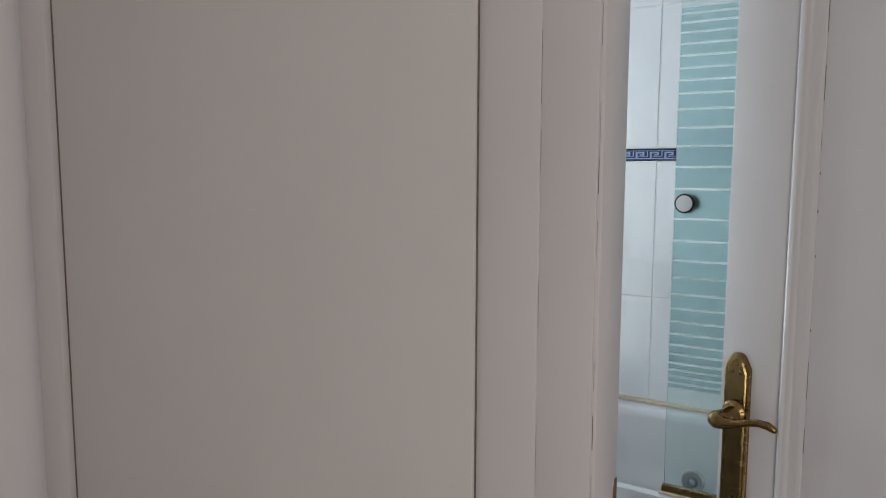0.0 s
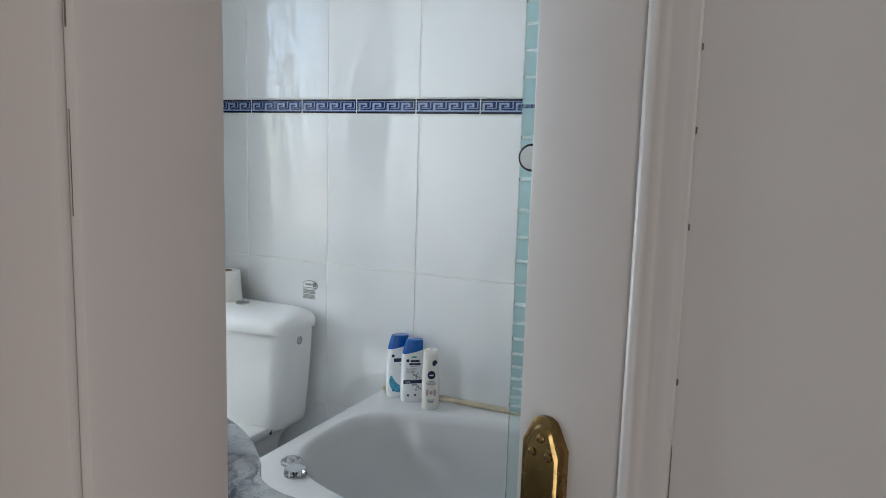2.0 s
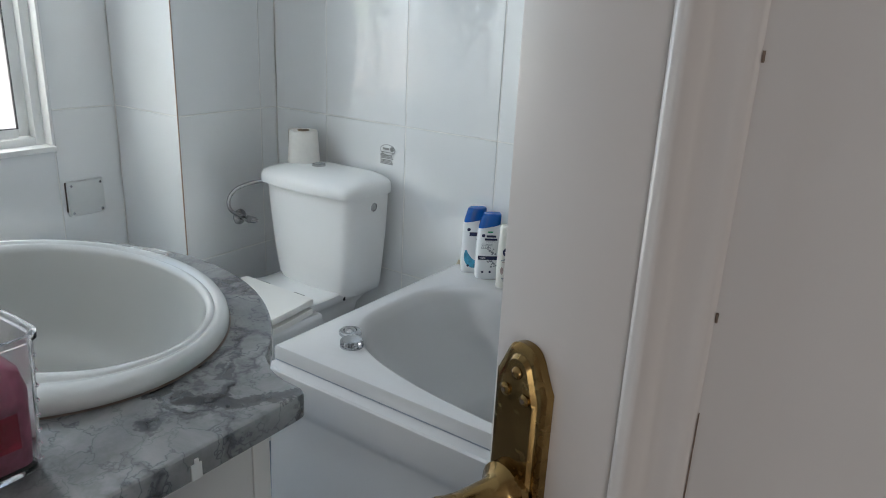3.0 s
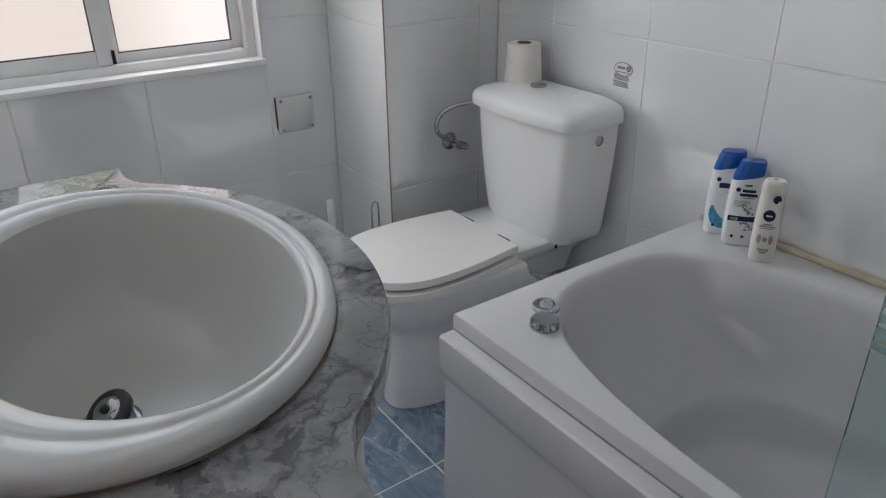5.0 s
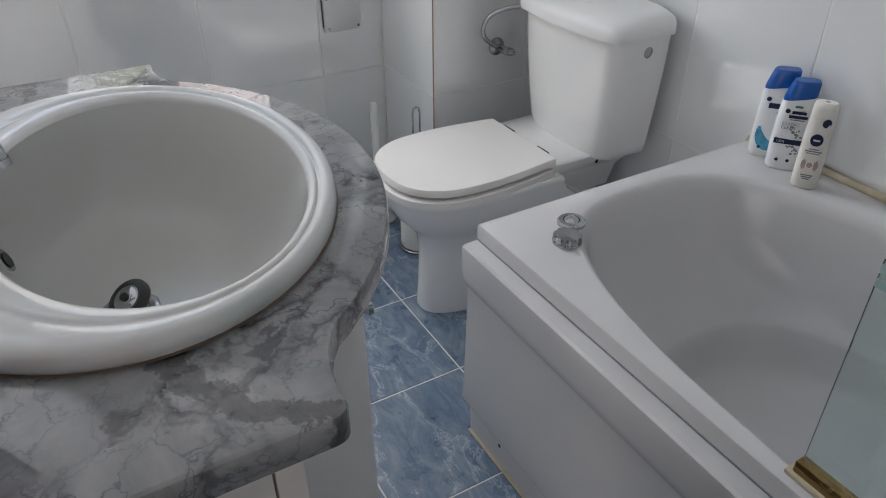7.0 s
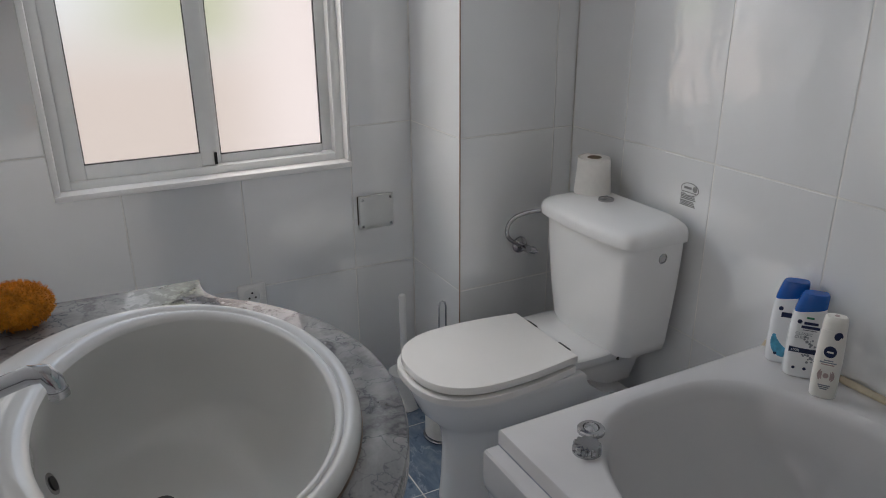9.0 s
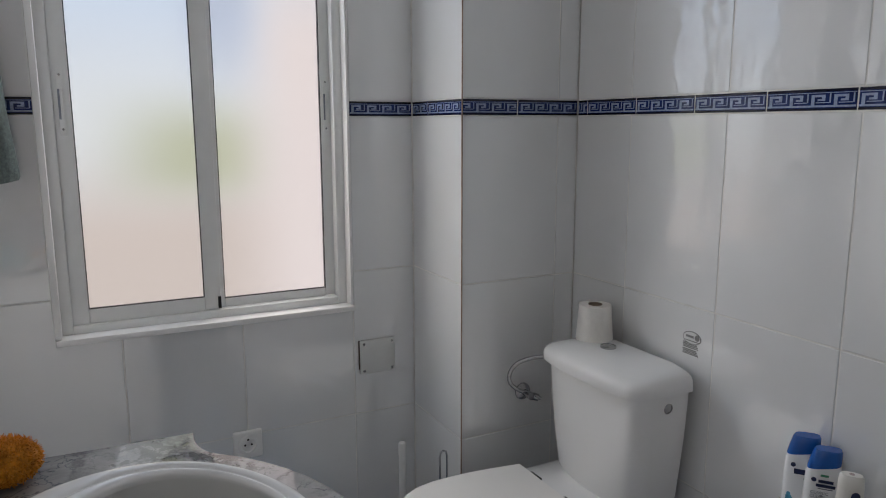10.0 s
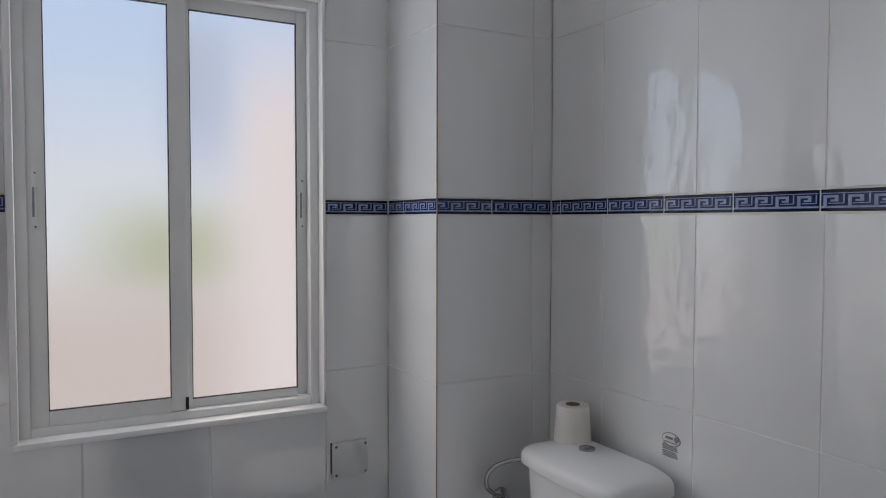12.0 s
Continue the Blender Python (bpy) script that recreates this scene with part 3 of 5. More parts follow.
def bathroom_door():
    """Panelled leaf, ajar; modelled along its own width from the free edge."""
    edge, ang = Vector((-0.391, 2.131, 0)), radians(-20.0)
    d = thing("door_1", (edge.x, edge.y, 0), "cream painted panelled wooden door standing ajar", "door", kind="structure")
    turn = Matrix.Translation(edge) @ Matrix.Rotation(ang, 4, "Z")

    def leaf_part(name, b, material, parent, label="", smooth=40):
        bmesh.ops.transform(b, matrix=turn, verts=b.verts)
        return part(name, b, material, parent, label, smooth)

    W, H, T = 0.69, 2.03, 0.036
    S = 0.087
    f = box(0, S, 0, T, 0.008, H, 0.003)
    box(W - S, W, 0, T, 0.008, H, 0.003, bm=f)
    box(S, W - S, 0.0005, T - 0.0005, 0.008, 0.22, 0.002, bm=f)
    box(S, W - S, 0.0005, T - 0.0005, H - 0.12, H, 0.002, bm=f)
    leaf = leaf_part("leaf_frame", f, M_LEAFPAINT, d)
    # moulding: rounded bead that steps down to the recessed panel
    prof = [(0.0, 0.001), (0.001, -0.004), (0.005, -0.0065), (0.010, -0.005), (0.013, 0.001), (0.018, 0.003), (0.024, 0.0035), (0.029, 0.006), (0.031, 0.010), (0.031, 0.014), (0.0, 0.014)]
    corners = [(S, 0.22), (W - S, 0.22), (W - S, H - 0.12), (S, H - 0.12)]
    inward = [(1, 1), (-1, 1), (-1, -1), (1, -1)]
    rings = [[Vector((cx + ix * a, y, cz + iz * a)) for a, y in prof] for (cx, cz), (ix, iz) in zip(corners, inward)]
    own = bmesh.new()
    vs = [[own.verts.new(p) for p in r] for r in rings]
    for i in range(4):
        a, b2 = vs[i], vs[(i + 1) % 4]
        for k in range(len(prof)):
            own.faces.new((a[k], a[(k + 1) % len(prof)], b2[(k + 1) % len(prof)], b2[k]))
    leaf_part("moulding", own, M_LEAFPAINT, d, "", 50)
    leaf_part("panel", box(S + 0.030, W - S - 0.030, 0.0085, T - 0.009, 0.25, H - 0.15), M_LEAFPAINT, d)
    cr = bmesh.new()
    rng = random.Random(8)
    z = 0.3
    while z < 1.85:
        h = rng.uniform(0.008, 0.06)
        w = rng.choice((0.0002, 0.0003, 0.0004, 0.0008))
        box(S + 0.0308, S + 0.0308 + w, 0.0078, 0.0088, z, z + (h if w < 0.0007 else 0.004), bm=cr)
        z += h + rng.choice((0.0, 0.01, 0.04))
    leaf_part("paint_crack", cr, M_EDGE, d, "dark hairline gap beside the moulding")

    # brass plate with a shouldered arched head, and a curved lever
    hz, hx = 0.990, 0.0275

    def plate_outline(hw, top, bot):
        pts = [(-hw, bot), (hw, bot), (hw, top - 0.021), (hw * 0.92, top - 0.0185), (hw * 0.60, top - 0.0065)]
        pts += [(hw * 0.56 * math.cos(a), top - 0.0065 + 0.0065 * math.sin(a)) for a in [radians(x) for x in range(15, 180, 15)]]
        pts += [(-hw * 0.60, top - 0.0065), (-hw * 0.92, top - 0.0185), (-hw, top - 0.021)]
        return pts

    pl = bmesh.new()
    layers = [(0.0188, 1.0745, 0.845, -0.0005), (0.0188, 1.0745, 0.845, -0.005), (0.0168, 1.0722, 0.848, -0.0066), (0.0142, 1.069, 0.851, -0.0066), (0.0125, 1.0668, 0.854, -0.0086)]
    loft([[Vector((hx + x, y, z)) for x, z in plate_outline(hw, top, bot)] for hw, top, bot, y in layers], bm=pl)
    handle = leaf_part("door_handle", pl, M_BRASS, d, "aged brass door plate with a curved lever", 35)
    rose = lathe([(0.017, 0), (0.017, 0.004), (0.013, 0.007), (0.0105, 0.010), (0.0098, 0.030), (0.0105, 0.040), (0.009, 0.046)], (hx, -0.008, hz), (0, -1, 0), 24)
    leaf_part("spindle", rose, M_BRASS, handle)
    lever_path = [(hx - 0.013, -0.049, hz - 0.001), (hx - 0.008, -0.050, hz - 0.001), (hx, -0.0505, hz - 0.003), (hx + 0.0106, -0.051, hz - 0.0045), (hx + 0.0246, -0.050, hz - 0.002), (hx + 0.0396, -0.047, hz + 0.003), (hx + 0.0528, -0.043, hz + 0.006), (hx + 0.0651, -0.040, hz + 0.005), (hx + 0.0739, -0.039, hz + 0.001), (hx + 0.0770, -0.039, hz - 0.001)]
    leaf_part("lever", sweep(lever_path, [0.004, 0.0105, 0.0125, 0.0082, 0.0054, 0.0048, 0.0050, 0.0056, 0.0045, 0.002], 16), M_BRASS, handle, "", 60)
    for sx in (-0.0072, 0.0072):
        leaf_part("screw", lathe([(0.0034, 0), (0.0034, 0.0008), (0.0022, 0.0016)], (hx + sx, -0.0088, 1.0475), (0, -1, 0), 12), M_BRASS, handle)
        leaf_part("screw_slot", lathe([(0.0013, 0), (0.0013, 0.0004)], (hx + sx, -0.0104, 1.0475), (0, -1, 0), 8), M_CRACK, handle)
    leaf_part("boss", lathe([(0.0034, 0), (0.0030, 0.0010), (0.0014, 0.0016)], (hx, -0.0088, 1.0595), (0, -1, 0), 14), M_BRASS, handle, "", 50)
    leaf_part("screw", lathe([(0.0034, 0), (0.0034, 0.0008), (0.0022, 0.0016)], (hx, -0.009, 0.862), (0, -1, 0), 12), M_BRASS, handle)


bathroom_door()


# ---------- vanity ----------
CZ = 0.846


def vanity_outline(grow=0.0):
    cx, cy, R = -1.112, 2.091, 0.393 + grow
    pts = [(-1.521, SOUTH_IN + 0.001), (-0.706 + grow, SOUTH_IN + 0.001), (-0.703 + grow, 2.285 + grow)]
    pts += [(p.x, p.y) for p in arc((-0.703 + grow, 2.285 + grow, 0), (-0.703 + grow, 2.302 + grow, 0), (-0.722 + grow, 2.302 + grow, 0), 5)][1:]
    pts += [(p.x, p.y) for p in arc((-0.722 + grow, 2.302 + grow, 0), (-0.775 + grow, 2.301 + grow, 0), (-0.812 + grow, 2.340 + grow, 0), 6)][1:-1]
    a0, a1 = math.atan2(2.342 - cy, 0.303), math.atan2(2.350 - cy, -0.294)
    pts += [(cx + R * math.cos(a0 + (a1 - a0) * k / 30), cy + R * math.sin(a0 + (a1 - a0) * k / 30)) for k in range(31)]
    pts += [(p.x, p.y) for p in arc((-1.409, 2.347, 0), (-1.432, 2.3235, 0), (-1.470, 2.323, 0), 6)][1:]
    pts += [(-1.504, 2.324)]
    return pts


def basin_cut(n=56):
    return oval(-1.095, 2.215, 0.262, 0.19, 0, n)


def countertop():
    """Marble slab with an oval cut-out."""
    own = bmesh.new()
    outl = vanity_outline()
    rim = [(p.x, p.y) for p in basin_cut()]

    def ring(pts, z):
        return [own.verts.new((x, y, z)) for x, y in pts]

    def loops(z, inset):
        o = []
        n = len(outl)
        for i, (x, y) in enumerate(outl):
            (xa, ya), (xb, yb) = outl[i - 1], outl[(i + 1) % n]
            t = Vector((xb - xa, yb - ya))
            nrm = Vector((t.y, -t.x)).normalized()
            o.append((x - nrm.x * inset, y - nrm.y * inset))
        return ring(o, z)

    levels = [(CZ - 0.030, 0.003), (CZ - 0.027, 0.0), (CZ - 0.005, 0.0), (CZ - 0.0015, 0.0015), (CZ, 0.005)]
    vs = [loops(z, i) for z, i in levels]
    n = len(outl)
    for a, b in zip(vs, vs[1:]):
        for i in range(n):
            own.faces.new((a[i], a[(i + 1) % n], b[(i + 1) % n], b[i]))
    top, bot = ring(rim, CZ), ring(rim, CZ - 0.030)
    m = len(rim)
    for i in range(m):
        own.faces.new((top[i], top[(i + 1) % m], bot[(i + 1) % m], bot[i]))
    for outer, inner in ((vs[-1], top), (vs[0], bot)):
        edges = [own.edges.get((outer[i], outer[(i + 1) % n])) for i in range(n)]
        edges += [own.edges.get((inner[i], inner[(i + 1) % m])) for i in range(m)]
        bmesh.ops.triangle_fill(own, use_beauty=True, use_dissolve=False, edges=edges)
    ob = mesh_ob("countertop", own, M_MARBLE, 30)
    tagged(ob, "grey veined marble vanity top with a curved front", "countertop")
    chip_b = box(-0.7045, -0.7025, 2.155, 2.166, CZ - 0.028, CZ - 0.012, 0.0004)
    box(-0.7045, -0.7025, 2.159, 2.163, CZ - 0.014, CZ - 0.007, 0.0004, bm=chip_b)
    part("chip", chip_b, M_PLASTER, ob, "pale chip on the edge")
    return ob


countertop()


def vanity_cabinet():
    c = thing("vanity_cabinet", (-1.112, 2.1, 0), "white vanity cabinet under the marble top", "cabinet")
    body = box(-1.47, -1.452, SOUTH_IN + 0.002, 2.262, 0.061, CZ - 0.031)
    box(-0.763, -0.745, SOUTH_IN + 0.002, 2.262, 0.061, CZ - 0.031, bm=body)
    box(-1.4515, -0.7635, SOUTH_IN + 0.002, 2.262, 0.061, 0.078, bm=body)
    box(-1.4515, -0.7635, SOUTH_IN + 0.002, SOUTH_IN + 0.010, 0.0785, CZ - 0.031, bm=body)
    part("body", body, M_CABINET, c)
    part("plinth", box(-1.45, -0.77, SOUTH_IN + 0.002, 2.23, 0.0, 0.06), M_CABINET, c)
    part("side_panel", box(-0.7445, -0.728, SOUTH_IN + 0.002, 2.243, 0.0, CZ - 0.032, 0.001), M_CABINET, c)
    part("front_post", box(-0.7445, -0.728, 2.2445, 2.268, 0.0, CZ - 0.032, 0.003), M_CABINET, c, "", 40)
    cx, cy, R = -1.112, 2.091, 0.358
    for a0, a1, ka in ((0.52, 1.565, 1.46), (1.577, 2.62, 1.68)):
        angs = [a0 + (a1 - a0) * k / 14 for k in range(15)]
        outl = [(cx + R * math.cos(a), cy + R * math.sin(a)) for a in angs] + [(cx + (R - 0.016) * math.cos(a), cy + (R - 0.016) * math.sin(a)) for a in reversed(angs)]
        dr = part("door", prism(outl, 0.07, CZ - 0.034), M_CABINET, c, "", 40)
        part("knob", lathe([(0.006, 0), (0.005, 0.012), (0.012, 0.018), (0.011, 0.025), (0.004, 0.028)], (cx + R * math.cos(ka), cy + R * math.sin(ka), 0.62), (math.cos(ka), math.sin(ka), 0), 16), M_CHROME, dr, "", 40)


vanity_cabinet()


def basin():
    """Oval drop-in basin with a broad rim and a tap ledge at the back."""
    b = thing("basin", (-1.09, 2.2, CZ), "oval white ceramic drop-in basin with a thick rounded rim", "basin")
    N_ = 72

    def blend(fac, z, scale=1.0):
        o = oval(-1.107, 2.207, 0.283, 0.222, z, N_)
        i = oval(-1.104, 2.241, 0.235, 0.157, z, N_)
        return [p * (1 - fac) + q * fac for p, q in zip(o, i)]

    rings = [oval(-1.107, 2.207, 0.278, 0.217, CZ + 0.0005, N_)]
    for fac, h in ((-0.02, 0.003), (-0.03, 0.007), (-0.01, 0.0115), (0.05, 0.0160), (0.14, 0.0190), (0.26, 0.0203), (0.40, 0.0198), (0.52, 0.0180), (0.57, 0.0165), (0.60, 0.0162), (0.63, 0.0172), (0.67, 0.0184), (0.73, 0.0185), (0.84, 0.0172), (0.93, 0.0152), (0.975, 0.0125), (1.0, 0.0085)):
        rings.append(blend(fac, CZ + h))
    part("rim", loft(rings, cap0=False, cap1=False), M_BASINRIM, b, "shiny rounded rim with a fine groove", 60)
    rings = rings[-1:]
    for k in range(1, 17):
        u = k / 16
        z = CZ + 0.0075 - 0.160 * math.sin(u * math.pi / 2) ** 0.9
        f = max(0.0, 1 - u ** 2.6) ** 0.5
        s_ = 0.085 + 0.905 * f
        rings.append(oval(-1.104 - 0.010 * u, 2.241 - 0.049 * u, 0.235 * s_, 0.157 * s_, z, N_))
    bowl = part("bowl", loft(rings, cap0=False), M_BASINSHADE, b, "bowl in a darker, duller ceramic for its shade", 60)
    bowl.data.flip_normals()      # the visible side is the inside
    dx, dy, dz = -1.114, 2.192, CZ - 0.1525
    part("drain", lathe([(0.033, 0.0005), (0.033, 0.003), (0.028, 0.0045), (0.022, 0.002), (0.020, -0.002)], (dx, dy, dz), n=28), M_CHROME, b, "chrome drain ring", 40)
    ov = lathe([(0.012, 0.0), (0.0125, 0.0016), (0.008, 0.002)], (-1.075, 2.0985, CZ - 0.026), (0.1, 0.94, 0.34), 18)
    part("overflow", ov, M_STEEL, b, "dark overflow hole with a metal rim", 40)
    part("overflow_hole", lathe([(0.0082, 0), (0.0082, 0.0008)], (-1.0748, 2.1006, CZ - 0.0252), (0.1, 0.94, 0.34), 16), M_BLACK, b)
    seal = loft([oval(-1.107, 2.207, 0.2835, 0.2225, CZ + 0.0004, N_), oval(-1.107, 2.207, 0.2850, 0.2240, CZ + 0.0008, N_), oval(-1.107, 2.207, 0.2825, 0.2215, CZ + 0.0022, N_)], cap0=False, cap1=False)
    part("sealant", seal, M_EDGE, b, "dark grimy sealant line")
    return dx, dy, dz


drain_x, drain_y, drain_z = basin()


def drain_stopper():
    st = thing("drain_stopper", (drain_x, drain_y, drain_z), "black rubber and chrome basin plug lying tilted on the drain", "plug")
    ax = Vector((0.20, -0.45, 0.80)).normalized()
    at = Vector((drain_x + 0.006, drain_y + 0.004, drain_z + 0.0160))
    part("rubber_disc", lathe([(0.023, 0.0), (0.0265, 0.003), (0.0265, 0.007), (0.024, 0.009)], at, ax, 28), M_BLACK, st, "", 50)
    part("metal_cap", lathe([(0.0165, 0.0), (0.016, 0.002), (0.012, 0.004), (0.005, 0.0045)], at + ax * 0.009, ax, 24), M_CHROME, st, "", 40)
    part("chain_eye", lathe([(0.0055, 0), (0.005, 0.003), (0.002, 0.005)], at + ax * 0.0132, ax, 12), M_BLACK, st)


drain_stopper()


def tap():
    t = thing("basin_tap", (-1.15, 2.045, CZ + 0.02), "chrome mixer tap with a curved spout", "tap")
    bx, by, bz = -1.138, 2.006, CZ + 0.0185
    part("base", lathe([(0.027, 0), (0.027, 0.004), (0.023, 0.008), (0.021, 0.03), (0.021, 0.062), (0.019, 0.072), (0.010, 0.078)], (bx, by, bz), n=28), M_CHROME, t, "", 40)
    sp = [(bx + 0.004, by + 0.012, bz + 0.036), (bx + 0.011, by + 0.04, bz + 0.046), (bx + 0.020, by + 0.07, bz + 0.058), (bx + 0.027, by + 0.092, bz + 0.066), (bx + 0.031, by + 0.106, bz + 0.066), (bx + 0.034, by + 0.113, bz + 0.056), (bx + 0.0345, by + 0.1145, bz + 0.046)]
    spout = part("spout", sweep(sp, [0.0125, 0.0115, 0.0108, 0.0104, 0.0104, 0.0102, 0.010], 18), M_CHROME, t, "", 60)
    part("aerator", lathe([(0.0108, 0), (0.0108, 0.008), (0.008, 0.0085)], (bx + 0.0345, by + 0.1145, bz + 0.047), (0.05, 0.1, -1), 18), M_STEEL, spout, "", 40)
    lv = [(bx, by, bz + 0.080), (bx - 0.03, by + 0.016, bz + 0.093), (bx - 0.065, by + 0.034, bz + 0.099), (bx - 0.088, by + 0.045, bz + 0.104), (bx - 0.094, by + 0.048, bz + 0.105)]
    part("lever", sweep(lv, [0.016, 0.010, 0.0085, 0.0085, 0.004], 14), M_CHROME, t, "", 60)


tap()


def sponge():
    """Fluffy ball of many short curled threads."""
    rng = random.Random(4)
    b = bmesh.new()
    c = Vector((-1.440, 2.066, CZ + 0.034))
    bmesh.ops.create_icosphere(b, subdivisions=3, radius=1, matrix=Matrix.Translation(c) @ Matrix.Diagonal((0.038, 0.046, 0.031, 1)))
    for k in range(2200):
        v = Vector((rng.gauss(0, 1), rng.gauss(0, 1), rng.gauss(0, 1))).normalized()
        p = c + Vector((v.x * 0.037, v.y * 0.045, v.z * 0.030))
        e = p + (v + Vector((rng.uniform(-1, 1), rng.uniform(-1, 1), rng.uniform(-1, 1))) * 0.9).normalized() * rng.uniform(0.003, 0.009)
        if e.z < CZ + 0.001:
            continue
        sweep([p, (p + e) / 2 + Vector((rng.uniform(-1, 1), rng.uniform(-1, 1), rng.uniform(-1, 1))) * 0.003, e], [0.0009, 0.0008, 0.0006], 3, bm=b)
    ob = mesh_ob("bath_sponge", b, M_SPONGE)
    tagged(ob, "fluffy orange bath sponge on the marble top", "sponge")


sponge()
so = thing("soap_dish", (-1.385, 1.982, CZ), "small teal plastic soap dish on the marble top", "soap dish")
part("dish", lathe([(0.026, 0.0005), (0.033, 0.004), (0.037, 0.020), (0.036, 0.022), (0.031, 0.010), (0.010, 0.008)], (-1.385, 1.982, CZ), n=28), M_TEAL, so, "", 40)


def pink_container():
    c = thing("storage_cup", (-0.825, 2.03, CZ), "clear plastic cup holding a pink packet with a red label", "cup")
    cx, cy = -0.812, 2.038

    def sq(h, z, r=0.35):
        return oval(cx, cy, h, h, z, 32, 5.0)

    z = CZ + 0.0006
    rings = [sq(0.031, z), sq(0.033, z + 0.004), sq(0.039, z + 0.118), sq(0.0415, z + 0.120), sq(0.0415, z + 0.125), sq(0.0375, z + 0.125), sq(0.0365, z + 0.118), sq(0.031, z + 0.006)]
    cup = part("cup_wall", loft(rings), M_CLEAR, c, "clear ribbed plastic", 40)
    for k in range(8):
        part("bead", lathe([(0.0008, 0), (0.0024, 0.0015), (0.001, 0.003)], (cx + 0.0335 + 0.0007 * k, cy + 0.026 + 0.0006 * k, CZ + 0.014 + 0.0135 * k), (0.7, 0.7, 0), 8), M_CLEAR, cup)
    part("pink_packet", loft([sq(0.027, z + 0.008), sq(0.029, z + 0.03), sq(0.031, z + 0.075), sq(0.027, z + 0.092), sq(0.012, z + 0.100)]), M_PINK, c, "crumpled pink packet", 50)
    part("label", box(cx + 0.0335, cx + 0.0345, cy - 0.010, cy + 0.014, CZ + 0.030, CZ + 0.062), M_REDLABEL, c, "red label")


pink_container()


# ---------- toilet ----------
TX = -1.755


def d_ring(half, yb, yf, z, n=40, p=2.6, cx=TX):
    """Ring with a flat back and a rounded front (towards -y)."""
    out = [Vector((cx + half, yb, z)), Vector((cx + half, yb - (yb - yf) * 0.25, z))]
    ym = yb - (yb - yf) * 0.45
    for k in range(n + 1):
        a = math.pi * k / n
        c_, s_ = math.cos(a), math.sin(a)
        out.append(Vector((cx + half * math.copysign(abs(c_) ** (2 / p), c_), ym - (ym - yf) * abs(s_) ** (2 / p), z)))
    out += [Vector((cx - half, yb - (yb - yf) * 0.25, z)), Vector((cx - half, yb, z))]
    return out


def lid_ring(half_b, half_f, yb, yf, z, n=36):
    """Lid outline: narrower at the hinge, widest in the middle, rounded square front."""
    out = []
    m = 8
    for k in range(m):
        u = k / m
        out.append(Vector((TX + half_b + (half_f - half_b) * math.sin(u * math.pi / 2), yb + (yf - yb) * 0.52 * u, z)))
    ym = yb + (yf - yb) * 0.52
    for k in range(n + 1):
        a = math.pi * k / n
        c_, s_ = math.cos(a), math.sin(a)
        out.append(Vector((TX + half_f * math.copysign(abs(c_) ** (2 / 2.5), c_), ym - (ym - yf) * abs(s_) ** (2 / 2.5), z)))
    for k in range(m):
        u = 1 - (k + 1) / m
        out.append(Vector((TX - half_b - (half_f - half_b) * math.sin(u * math.pi / 2), yb + (yf - yb) * 0.52 * u, z)))
    return out


